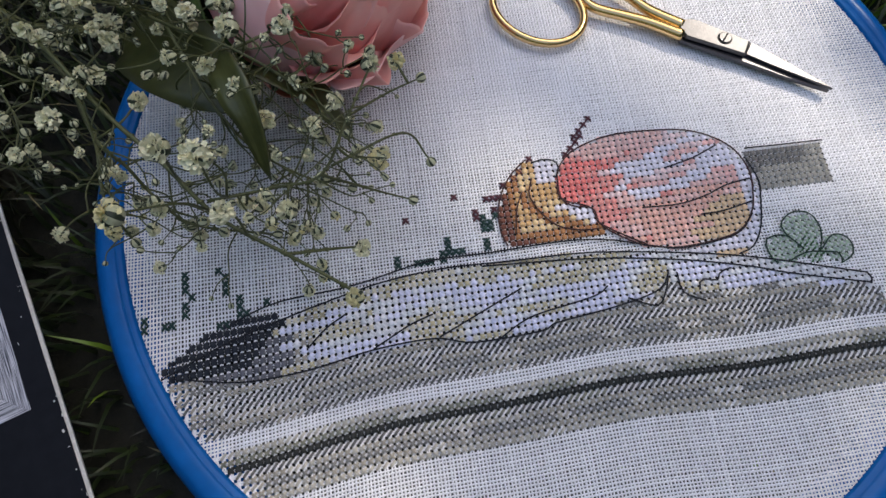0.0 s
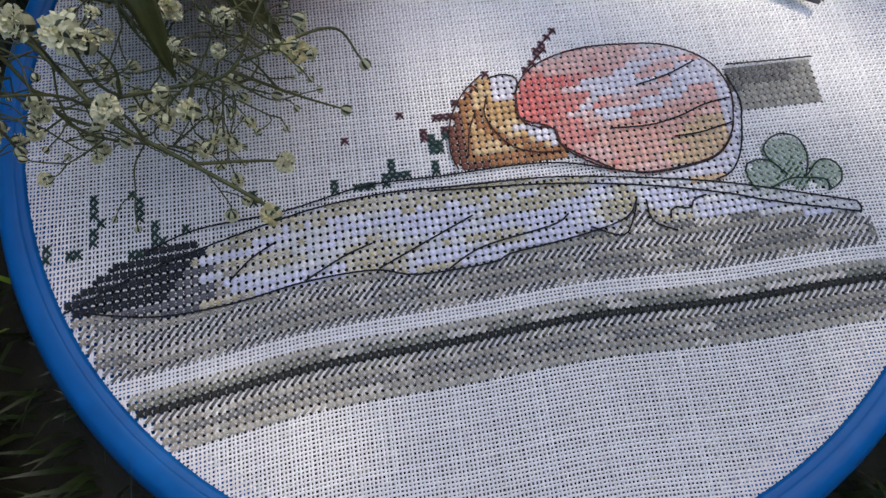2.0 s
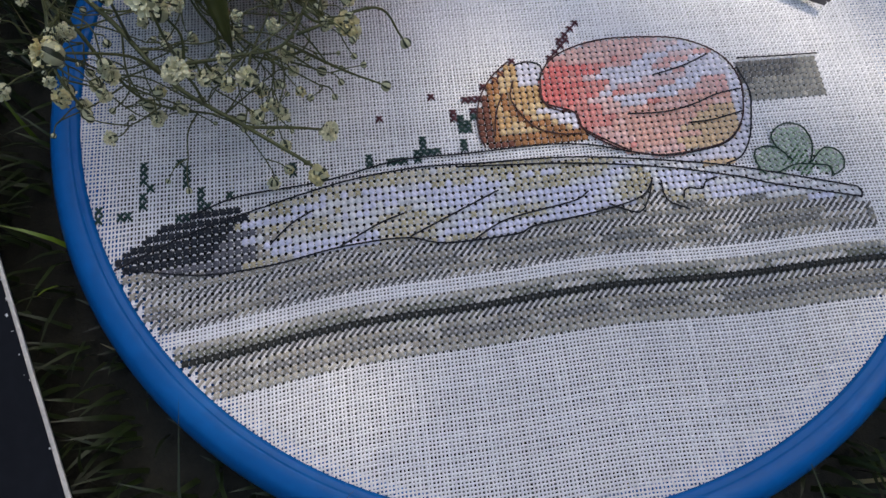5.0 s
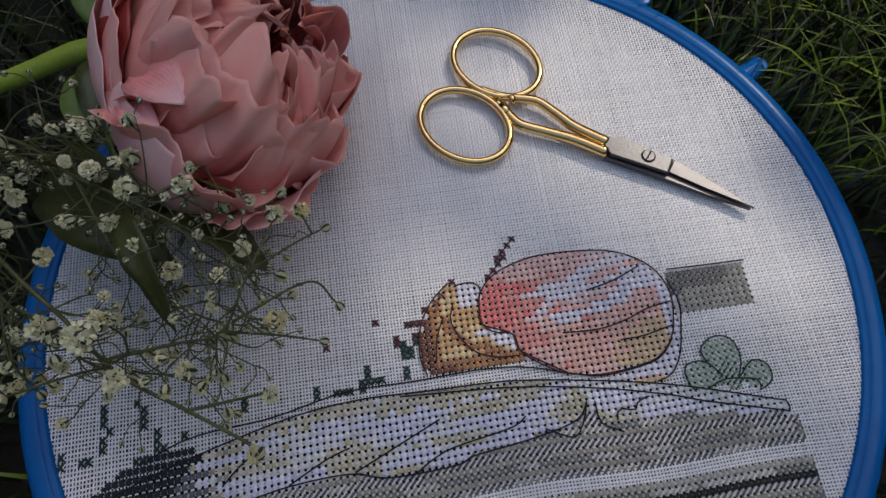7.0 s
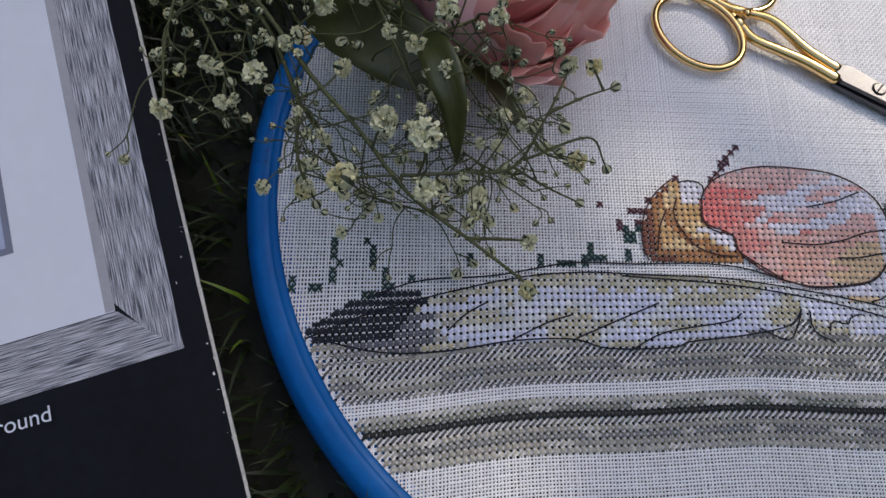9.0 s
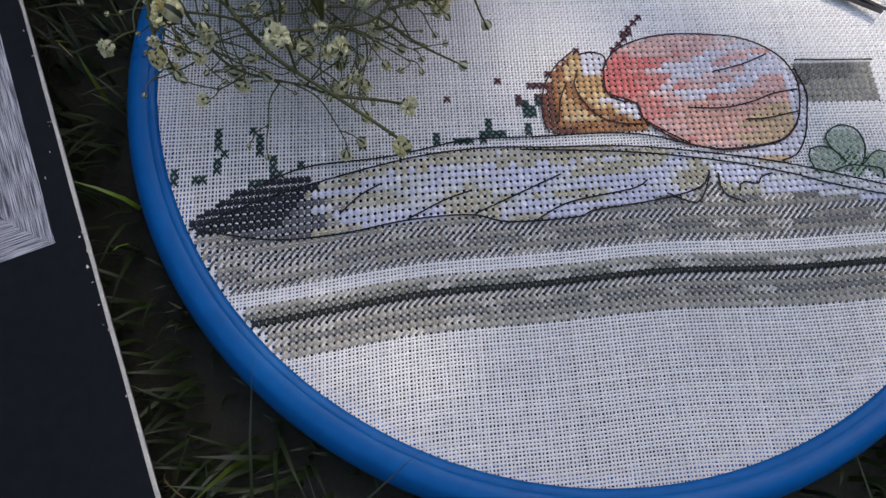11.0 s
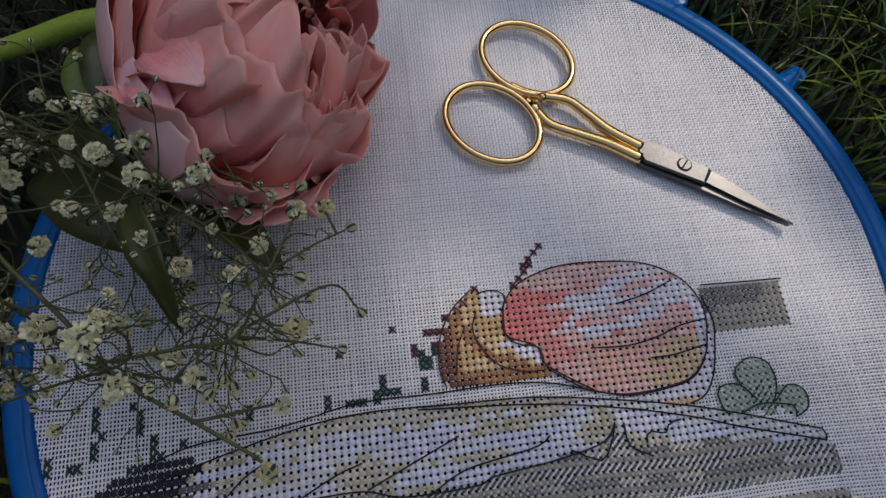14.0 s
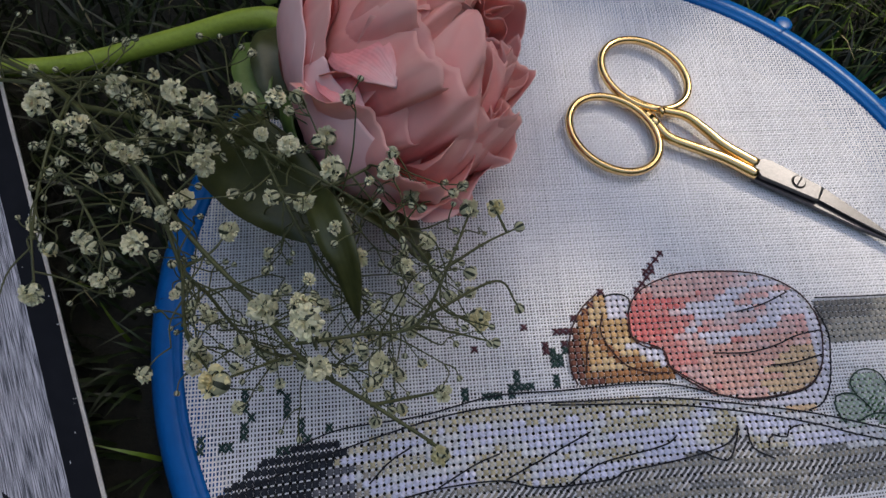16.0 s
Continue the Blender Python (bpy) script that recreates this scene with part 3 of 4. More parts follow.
def band_motif():
    s = Stitches("band_stitching", {"mid_grey": (0.25, 0.242, 0.222), "warm_grey": (0.40, 0.37, 0.31), "dark_grey": (0.15, 0.146, 0.138), "pale_grey": (0.50, 0.47, 0.40), "black": (0.030, 0.032, 0.030), "moss_grey": (0.24, 0.24, 0.185)})
    order = ["dark_grey", "warm_grey", "mid_grey", "warm_grey"]
    lower = ["pale_grey", "moss_grey", "black", "dark_grey", "warm_grey", "mid_grey", "warm_grey", "pale_grey"]
    for i, j, a, b in cells():
        if a > 79.6 or inside(a, b, DARK_END):
            continue
        row = (j + 0.5) * CELL
        lo = level(a, LOW)
        if row > -50.4 and (lo if lo is not None else -44) > b:
            k = int((row + 50.4) / CELL)
            pick = noise.noise((a * 0.10, j * 2.7, 5.0))
            c = order[(k + (1 if pick > 0.22 else 0)) % 4]
            s.half(c, i, j, 0.64)
            if c in ("warm_grey", "mid_grey") and pick < 0.2:
                s.bar(c, chart(i + 1, j), chart(i, j + 1), 0.56, 0.56)
        elif -67.4 < row < -54.2:
            k = min(7, int((-54.2 - row) / CELL))
            pick = noise.noise((a * 0.10, j * 1.9, 8.0))
            c = lower[k]
            if c != "black" and pick > 0.2:
                c = "pale_grey" if k != 3 else "moss_grey"
            s.half(c, i, j, 0.62 if c != "black" else 0.84)
            if k != 3 and (pick < 0.25 or c == "black"):
                s.bar(c, chart(i + 1, j), chart(i, j + 1), 0.52 if c != "black" else 0.80, 0.56)
    s.done()


band_motif()


def small_motifs():
    """Loose dark crosses round the motif, and the clover."""
    s = Stitches("loose_cross_stitching", {"dark_green": (0.025, 0.060, 0.052), "wine": (0.10, 0.035, 0.045), "pale_green": (0.48, 0.58, 0.45), "leaf_green": (0.10, 0.21, 0.09)})

    def at(c, a, b, n=1, across=1):
        i0, j0 = round(a / CELL - 0.5), 0
        j0 = min(range(-64, 12), key=lambda j: abs(chart(i0 + 0.5, j + 0.5)[1] - b))
        for k in range(n):
            for m in range(across):
                s.cross(c, i0 + m, j0 - k, 0.62, 0.03)
    for run in ((-89.8, -17.4, 3), (-88.2, -22.6, 1), (-89.2, -26.6, 2), (-80.4, -17.4, 1), (-78.8, -19.4, 3), (-77.0, -24.4, 3), (-69.2, -27, 1), (-99.4, -27.2, 2), (-94.2, -31.2, 1, 2),
                (-54.4, -21.2, 2), (-37.4, -20.6, 2), (-32.8, -21.8, 1, 3), (-23.4, -16.8, 3), (-25.2, -20.2, 2), (-21.6, -20.2, 1, 2), (-14.4, -12.6, 3), (-12.6, -14.4, 2), (-14.2, -18.4, 2),
                (-10.8, -12.4, 1), (-82, -31, 1, 2), (-74.8, -29, 1)):
        at("dark_green", *run)
    for run in ((-34.2, -11), (-21.3, -6.4), (-12.2, -8.2), (-10.6, -6.6), (-16.4, -11.2), (-15.0, -12.8), (-11, -10), (-9.2, -8), (-7.4, -4.6), (-4.4, -2.6), (-2.2, -0.6), (0.2, 1.8),
                (11.4, 2.6), (12.4, 4.2), (13.4, 5.8), (14.4, 7.4), (15.8, 7.4), (16.0, 9.2), (17.4, 10.8), (18.6, 12.4)):
        at("wine", *run)
    for i, j, a, b in cells():
        for ca, cb, r in CLOVER:
            if math.hypot(a - ca, b - cb) < r:
                s.half("leaf_green" if math.hypot(a - 66.5, b + 32) < 3.6 else "pale_green", i, j, 0.5)
                s.bar("pale_green", chart(i + 1, j), chart(i, j + 1), 0.44, 0.56)
                break
    s.done()


small_motifs()


def backstitch(points, material, r=0.21, up=0.80, closed=False):
    """One outline sewn in backstitch: short bars end to end."""
    line = smooth_line([(*p, 0) for p in points], 10, closed)
    verts, faces = [], []
    out, since = [line[0]], 0.0
    for p, q in zip(line, line[1:] + line[:1] if closed else line[1:]):
        since += (q - p).length
        if since > 1.55:
            out.append(q)
            since = 0.0
    if (out[-1] - line[-1]).length > 0.5:
        out.append(line[-1])
    for p, q in zip(out, out[1:] + out[:1] if closed else out[1:]):
        e = [p.lerp(q, t) for t in (0.0, 0.2, 0.8, 1.0)]
        tube([cloth(v.x, v.y, up + h) for v, h in zip(e, (-0.22, 0, 0, -0.22))], r / 1000, None, 5, into=(verts, faces))
    return tagged(mesh("outline", verts, faces, material, fabric), kind="stuff")


INK, INK_GREEN, INK_WINE = thread("black_thread", (0.014, 0.015, 0.022)), thread("green_thread", (0.022, 0.055, 0.036)), thread("brown_thread", (0.060, 0.026, 0.026))
for pts, m, shut in (
        ([(p[0], p[1]) for p in BULB[::6]], INK_WINE, True), ([(57.2, -5), (58.8, -12), (57.9, -17.1), (55.6, -24.8), (52.2, -29.7), (48.2, -31.2)], INK, False),
        ([(50.9, -0.5), (43.6, -3.4), (35.7, -5.2)], INK, False), ([(56.7, -11.3), (50, -12.4), (44.1, -14.5), (36.4, -15.9), (27.1, -15.5)], INK, False),
        ([(55.9, -17.6), (47.4, -19.3), (41.5, -19.5)], INK, False), ([(-0.1, 2.2), (-5.1, -2), (-8.9, -8.5), (-10.1, -16.2), (-8.9, -21.2)], INK_WINE, False),
        ([(1.1, 0.9), (4, 1.6), (7.1, 0.9), (8, -1), (6.8, -4)], INK, False), ([(0.4, -3.4), (-1, -8), (0.8, -12.9), (4.4, -17.3), (10, -19.3), (14.8, -19.6)], INK_WINE, False),
        ([(-2.8, -6.9), (-5.1, -12.1), (-6.2, -18.3)], INK_WINE, False), ([(7, -4.8), (7, -10.2), (10, -12.8), (14.3, -13.8), (15.2, -18), (21, -22.4), (26, -25.6)], INK_WINE, False),
        ([(-77.8, -31.4), (-67.1, -27.8), (-48.1, -26), (-30, -22.5), (-13.3, -22.3), (5.2, -21.8), (16.3, -22.9), (26, -25.8), (34, -27.7), (44.2, -27.0), (50.4, -25.2), (54.6, -20.9)], INK, False),
        ([(-95, -43), (-76.5, -35.3), (-46.7, -27.3), (-27.4, -24.9), (-9.4, -25.2), (11.6, -25.7), (32.3, -28.7), (52.8, -32.9), (78.2, -40.4)], INK, False),
        ([(-16.3, -25.6), (11.4, -27.3), (32, -30.5), (49.5, -34.7), (58.7, -37.7), (78.2, -43.0)], INK, False),
        ([(-93, -42.9), (-76.4, -46), (-60.9, -45.4), (-44.9, -42.7), (-30.3, -42), (-21.1, -44.2), (-4.9, -43.7), (-0.7, -42.2), (13.3, -40.4), (23.4, -38.4), (27.4, -36.4), (29.2, -33.5)], INK, False),
        ([(-60.7, -40.4), (-56, -36), (-51.1, -33.2)], INK, False), ([(-29, -41.8), (-17.7, -36.9), (-7.5, -32.5)], INK, False), ([(-15.9, -44.9), (-10, -41.4), (-4.3, -39.4), (9.8, -36.9), (14, -34.5)], INK, False),
        ([(-45, -42.5), (-36, -38), (-30, -36)], INK, False), ([(18, -38.5), (22.9, -41), (25.4, -41.1), (28, -37), (29.2, -33.5)], INK, False),
        ([(31.3, -33.8), (31.7, -39), (36.6, -41.9)], INK, False), ([(35.8, -38.9), (36.8, -36.4), (40.6, -37.2), (42, -35.2), (45.3, -34.4)], INK, False),
        ([(58, -2.6), (68, -2.8), (79.4, -2.9)], INK, False), ([(78.2, -40.6), (78.6, -42), (78, -43.2)], INK, False),
        ([(61.6, -28.6), (60.9, -24.8), (65, -22), (69.4, -23.4), (70.4, -28.3), (68.6, -33)], INK_GREEN, False), ([(64.6, -32.1), (61, -28), (56, -28.4), (55.4, -32), (57, -35.4)], INK_GREEN, False),
        ([(69, -32.8), (73, -29.4), (76.6, -31), (76.4, -35), (72.6, -37), (73.4, -34.6), (68.5, -33.4), (64.4, -33.2), (59.6, -35)], INK_GREEN, False)):
    backstitch(pts, m, closed=shut)


# ---- scissors ----
def embroidery_scissors():
    sc = thing("embroidery_scissors", "small closed embroidery scissors with gold handles and steel blades", "scissors")
    z = CLOTH + 0.0030
    P = lambda x, y, h=0.0: Vector(((x * 1.0125 - 0.1) / 1000, (y * 1.06 - 0.4) / 1000, z + h / 1000))  # noqa: E731
    for (cx, cy), h in (((4.9, 47.0), 0.0), ((14.6, 67.2), 0.0)):
        ring = []
        for k in range(48):
            w = 2 * math.pi * k / 48
            u, v = 13.5 * math.cos(w), 10.5 * math.sin(w)
            t = radians(-32)
            ring.append(P(cx + u * math.cos(t) - v * math.sin(t), cy + u * math.sin(t) + v * math.cos(t), h))
        mesh("finger_ring", *tube(ring, 0.00115, 0.00115, 12, closed=True, flat=1.15), GOLD, sc)
    upper = smooth_line([P(9.8, 58.6), P(14.5, 56.6), P(19.5, 55.4, 0.3), P(25.7, 54.2, 0.5), P(31.0, 50.2, 0.5), P(36.1, 45.9, 0.4), P(44.8, 41.0, 0.4)], 8)
    lower = smooth_line([P(14.2, 54.2), P(17.0, 50.8, 0.3), P(20.7, 46.9, 0.3), P(28.3, 44.4, 0.3), P(35.9, 42.0, 0.2), P(44.4, 38.0, 0.2)], 8)
    mesh("shank", *tube(upper, 0.0011, 0.0017, 12, flat=1.0), GOLD, sc)
    mesh("shank", *tube(lower, 0.0013, 0.0017, 12, flat=1.0), GOLD, sc)
    mesh("collar", *tube([P(18.0, 54.6, 0.2), P(19.3, 55.6, 0.4)], 0.0017, 0.0013, 12), GOLD, sc)
    mesh("collar", *tube([P(15.4, 53.0, 0.2), P(17.4, 50.2, 0.3)], 0.0016, 0.0014, 12), GOLD, sc)
    k = 1000
    pts = lambda l: [((x * 1.0125 - 0.1) / k, (y * 1.06 - 0.4) / k) for x, y in l]  # noqa: E731
    # the under blade, then the upper one with its bolster
    mesh("blade", *extrude(pts([(43.6, 36.8), (59.6, 30.4), (71, 25.4), (81.9, 21.5), (71.0, 29.0), (60, 34.0), (44.6, 40.6)]), z - 0.0016, z - 0.0002), STEEL_DARK, sc, "dark ground steel under blade", smooth=False)
    mesh("blade", *extrude(pts([(60.6, 31.8), (70, 27.0), (82.2, 21.3), (72.0, 28.9), (62.6, 35.4)]), z - 0.0001, z + 0.0009), STEEL_DARK, sc, "pointed steel upper blade", smooth=False)
    mesh("bolster", *extrude(pts([(43.4, 39.6), (45.0, 37.0), (60.4, 31.2), (62.2, 35.2), (48.0, 42.2), (44.6, 42.4)]), z + 0.0002, z + 0.0016, 0.0003), STEEL, sc, "flat brushed steel joint", smooth=False)
    c = P(55.3, 36.1, 1.5)
    screw = mesh("screw", *tube([c, c + Vector((0, 0, 0.0004)), c + Vector((0, 0, 0.0006))], 0.00185, 0.0016, 20), STEEL, sc, "slotted steel screw", smooth=False)
    d = Vector((0.55, 0.83, 0))
    top = c + Vector((0, 0, 0.00062))
    mesh("slot", *tube([top - d * 0.0015, top + d * 0.0015], 0.00022, 0.00022, 4), SLOT, screw)
    rim = [c + Vector((0.00195 * math.cos(w / 4), 0.00195 * math.sin(w / 4), 0.0001)) for w in range(25)]
    mesh("screw_rim", *tube(rim, 0.00012, 0.00012, 4, closed=True), SLOT, screw)


embroidery_scissors()


# ---- leaves, peony ----
def leaf_mesh(points, width, fold=0.25, droop=0.0, twist=0.0):
    """A pointed leaf along a line, folded along its midrib."""
    line = smooth_line(points, 6)
    n = len(line)
    verts, uvs, faces = [], [], []
    for i, p in enumerate(line):
        t = i / (n - 1)
        d = (line[min(n - 1, i + 1)] - line[max(0, i - 1)]).normalized()
        s = d.cross(Vector((0, 0, 1))).normalized()
        s = (Matrix.Rotation(twist, 3, d) @ s)
        u = s.cross(d)
        w = width / 2 * (math.sin(math.pi * min(1, t * 0.97 + 0.03) ** 0.8)) ** 0.8
        for k in (-1, -0.55, 0, 0.55, 1):
            wob = 0.04 * width * math.sin(t * 19 + k * 4)
            verts.append(p + s * (k * w) + u * (abs(k) * w * fold + wob * abs(k)))
            uvs.append((k * 0.5 + 0.5, t))
    for i in range(n - 1):
        for k in range(4):
            a = i * 5 + k
            faces.append((a, a + 1, a + 6, a + 5))
    return verts, faces, uvs


def thicken(ob, t):
    m = ob.modifiers.new("thickness", "SOLIDIFY")
    m.thickness, m.offset = t, 0
    return ob


def petal(rnd, R, base, tip, wide, curl, ruffle, point):
    """A cupped petal in the flower's own axes: z is the flower's axis; base and tip are angles from it."""
    nu, nv = 30, 18
    verts, uvs, faces = [], [], []
    ph = rnd.uniform(0, 60)
    lean = rnd.uniform(-0.10, 0.10)
    for j in range(nv + 1):
        w = j / nv
        v = 1 - (1 - w) ** 1.35
        r = R * (0.25 + 0.75 * math.sin(min(1.0, v * 1.25) * math.pi / 2) ** 0.8)
        shape = (0.30 + 0.70 * math.sin(min(1, v * 1.3) * math.pi / 2)) * (1 - point * v ** 3)
        for i in range(nu + 1):
            u = i / nu * 2 - 1
            edge = max(0.0, v - 0.5) / 0.5
            # the rim is a broad arc with shallow lobes and a few notches
            rim = 0.20 * abs(u) ** 2.6 + ruffle * (1.1 * noise.noise((u * 1.7, ph, 0.3)) + 0.5 * noise.noise((u * 3.6, ph, 5.1)) + 0.28 * noise.noise((u * 7.0, ph, 9.4)))
            long = v * (1 - rim * edge)
            th = base + (tip - base) * long
            az = u * wide * shape / max(0.42, math.sin(th)) + lean * edge
            wave = ruffle * edge ** 1.4 * (1.0 * noise.noise((u * 1.9 + ph, v * 1.6, 1.0)) + 0.55 * math.sin(u * 5 + ph) + 0.26 * math.sin(u * 9.5 + ph * 2.1) + 0.12 * edge * math.sin(u * 16 + ph * 3.3))
            wave += 0.045 * noise.noise((u * 2.2, v * 2.6, ph + 7))
            side = ruffle * 0.35 * abs(u) ** 3 * math.sin(v * 7 + ph)
            rr = r * (1 + wave + side + curl * edge ** 2.2 - 0.09 * u * u)
            verts.append((rr * math.sin(th) * math.cos(az), rr * math.sin(th) * math.sin(az), rr * math.cos(th)))
            uvs.append((u * 0.5 + 0.5, v))
    for j in range(nv):
        for i in range(nu):
            a = j * (nu + 1) + i
            faces.append((a, a + 1, a + nu + 2, a + nu + 1))
    return verts, faces, uvs


def peony():
    rnd = random.Random(21)
    axis = Vector((0.70, 0.20, 0.62)).normalized()
    place = Matrix.Translation((-0.0575, 0.0462, 0.0570)) @ Matrix.Diagonal((0.95, 1.14, 0.97, 1.0)) @ axis.to_track_quat("Z", "Y").to_matrix().to_4x4()
    flower = thing("peony", "full pink double peony bloom lying on the hoop", "flower")
    R = 0.0305
    layers = [  # count, radius, tip angle, width, curl, ruffle, point, material
        (5, 1.00, 90, 0.84, 0.05, 0.05, 0.06, 2), (5, 1.01, 76, 0.80, 0.08, 0.08, 0.0, 2), (6, 0.99, 67, 0.70, 0.10, 0.12, 0.0, 0), (6, 0.96, 58, 0.64, 0.11, 0.14, 0.0, 1),
        (6, 0.94, 49, 0.58, 0.11, 0.15, 0.0, 0), (6, 0.91, 41, 0.52, 0.10, 0.16, 0.0, 1), (6, 0.88, 33, 0.45, 0.09, 0.17, 0.0, 0), (6, 0.85, 26, 0.36, 0.07, 0.18, 0.0, 1), (6, 0.81, 19, 0.27, 0.05, 0.20, 0.0, 1), (5, 0.77, 12, 0.19, 0.03, 0.22, 0.0, 1)]
    for n, (count, rad, tip, wide, curl, ruf, pt, which) in enumerate(layers):
        for k in range(count):
            v, f, uv = petal(rnd, R * rad * rnd.uniform(0.94, 1.05), radians(165 - n * 5), radians(tip + rnd.uniform(-11, 13)), wide * rnd.uniform(0.8, 1.15), curl + rnd.uniform(-0.05, 0.11), ruf, pt)
            spin = Matrix.Rotation(2 * math.pi * (k + 0.5 * (n % 2)) / count + n * 0.7 + rnd.uniform(-0.2, 0.2), 4, "Z")
            flat_z = [(place @ spin @ Vector(p)) for p in v]
            flat_z = [Vector((p.x, p.y, max(p.z, CLOTH + 0.0012 + 0.0006 * rnd.random()))) for p in flat_z]
            thicken(mesh("petal", flat_z, f, PETAL[which], flower, uvs=uv), 0.00012)
    # loose ruffled petals that droop from the bloom's underside on to the cloth
    droop = Matrix.Translation((-0.0570, 0.0350, 0.0500)) @ Vector((0.25, -0.80, 0.50)).normalized().to_track_quat("Z", "Y").to_matrix().to_4x4()
    for k, (tip, wide, which) in enumerate(((84, 0.85, 0), (76, 0.85, 2), (70, 0.80, 1), (62, 0.75, 0), (54, 0.7, 1), (44, 0.62, 0), (34, 0.5, 1), (26, 0.4, 2))):
        v, f, uv = petal(rnd, 0.0195 * rnd.uniform(0.92, 1.06), radians(150), radians(tip), wide, 0.10, 0.12, 0.0)
        spin = Matrix.Rotation(k * 2.4 + 0.6, 4, "Z")
        pts = [droop @ spin @ Vector(p) for p in v]
        pts = [Vector((p.x, p.y, max(p.z, CLOTH + 0.0012 + 0.0006 * rnd.random()))) for p in pts]
        thicken(mesh("petal", pts, f, PETAL[which], flower, uvs=uv), 0.00012)
    # small pointed guard petals that hang free on the side of the bloom
    for a, b, c, w in (((-0.070, 0.030, 0.076), (-0.066, 0.024, 0.079), (-0.0605, 0.0195, 0.0785), 0.0075), ((-0.068, 0.034, 0.079), (-0.061, 0.029, 0.083), (-0.0545, 0.0235, 0.0825), 0.012)):
        v, f, uv = leaf_mesh([a, b, c], w, 0.2)
        thicken(mesh("petal", v, f, PETAL[2], flower, "pale pointed guard petal", uvs=uv), 0.0003)
    cup = place @ Matrix.Translation((0, 0, -0.022))
    for k in range(6):
        spin = Matrix.Rotation(2 * math.pi * k / 6 + 0.3, 4, "Z")
        out = (place.to_3x3() @ spin.to_3x3() @ Vector((1, 0, 0))).normalized()
        red = out.y > -0.2
        v, f, uv = petal(rnd, 0.0312 if red else 0.031, radians(172), radians(98 - 34 * max(0, out.z) if red else 116), 0.60, -0.02, 0.03, 0.2)
        pts = [place @ spin @ Vector(p) for p in v]
        pts = [Vector((p.x, p.y, max(p.z, CLOTH + 0.0008))) for p in pts]
        thicken(mesh("sepal", pts, f, SEPAL_RED if red else LEAF_FRESH, flower, "dark red sepal" if red else "green sepal", uvs=uv), 0.0005)
    neck = cup.translation
    stem = smooth_line([neck, Vector((-0.0850, 0.0560, 0.0560)), Vector((-0.0940, 0.0580, 0.0570)), Vector((-0.1150, 0.0550, 0.0500)), Vector((-0.1440, 0.0500, 0.0420)), Vector((-0.176, 0.0500, 0.0360)), Vector((-0.23, 0.055, 0.022))], 8)
    mesh("stem", *tube(stem, 0.0031, 0.0022, 12), STEM_GREEN, flower, "thick yellow-green stem")
    for pts, w, m in (([(-0.0895, 0.052, 0.056), (-0.0905, 0.043, 0.060), (-0.0880, 0.034, 0.061), (-0.0868, 0.0275, 0.060)], 0.0095, LEAF_FRESH),
                      ([(-0.090, 0.064, 0.056), (-0.094, 0.075, 0.062), (-0.091, 0.088, 0.064)], 0.010, LEAF_FRESH),
                      ([(-0.0845, 0.054, 0.060), (-0.0840, 0.043, 0.063), (-0.0795, 0.033, 0.058), (-0.077, 0.027, 0.052)], 0.013, LEAF_DARK)):
        v, f, uv = leaf_mesh(pts, w)
        thicken(mesh("leaf", v, f, m, flower, uvs=uv), 0.0003)


peony()


def leaf_spray():
    spray = thing("leaf_sprig", "dark green lance-shaped leaves on a thin stalk under the small blossoms", "leaf")
    for pts, w, m, tw in (([(-0.100, 0.026, 0.050), (-0.088, 0.017, 0.058), (-0.074, 0.006, 0.0615), (-0.062, -0.002, 0.060)], 0.021, LEAF_DARK, 0.3),
                          ([(-0.0700, 0.006, 0.070), (-0.0655, -0.002, 0.0735), (-0.0612, -0.010, 0.071), (-0.0585, -0.0187, 0.0605)], 0.0078, LEAF_DARK, 0.5),
                          ([(-0.073, 0.011, 0.055), (-0.062, 0.009, 0.060), (-0.050, 0.004, 0.052), (-0.0445, 0.001, 0.044)], 0.012, LEAF_DARK, -0.5)):
        v, f, uv = leaf_mesh(pts, w, 0.3, twist=tw)
        thicken(mesh("leaf", v, f, m, spray, uvs=uv), 0.0003)
    mesh("stalk", *tube(smooth_line([(-0.145, 0.043, 0.034), (-0.120, 0.036, 0.040), (-0.095, 0.024, 0.050), (-0.072, 0.010, 0.058)], 6), 0.0011, 0.0006, 6), TWIG, spray)


leaf_spray()


# ---- baby's breath ----
def blossom_mesh(seed, size, petals):
    """A small double blossom: ruffled petals round a green-striped cup; z is its axis."""
    rnd = random.Random(seed)
    verts, faces = [], []
    for k in range(petals):
        az, tilt = rnd.uniform(0, 6.28), 1.75 * rnd.random() ** 0.7
        L, w = size * rnd.uniform(0.66, 0.92), size * rnd.uniform(0.14, 0.24)
        d = Vector((math.sin(tilt) * math.cos(az), math.sin(tilt) * math.sin(az), math.cos(tilt)))
        s = d.cross(Vector((0, 0, 1))).normalized()
        u = s.cross(d)
        n = len(verts)
        for t, ww, lift in ((0.15, 0.35, 0.0), (0.6, 0.9, 0.06), (1.0, 1.0, 0.20 * rnd.uniform(-1, 1))):
            for e in (-1, -0.33, 0.33, 1):
                verts.append(d * (L * (t - 0.10 * (abs(e) == 1) * (t == 1.0) + rnd.uniform(-0.06, 0.06) * (t == 1.0))) + s * (e * w * ww) + u * (L * lift + size * rnd.uniform(-0.10, 0.10)))
        for r in range(2):
            faces += [(n + r * 4 + e, n + r * 4 + e + 1, n + r * 4 + e + 5, n + r * 4 + e + 4) for e in range(3)]
    me = bpy.data.meshes.new("blossom")
    me.from_pydata([tuple(v) for v in verts], [], faces)
    return me


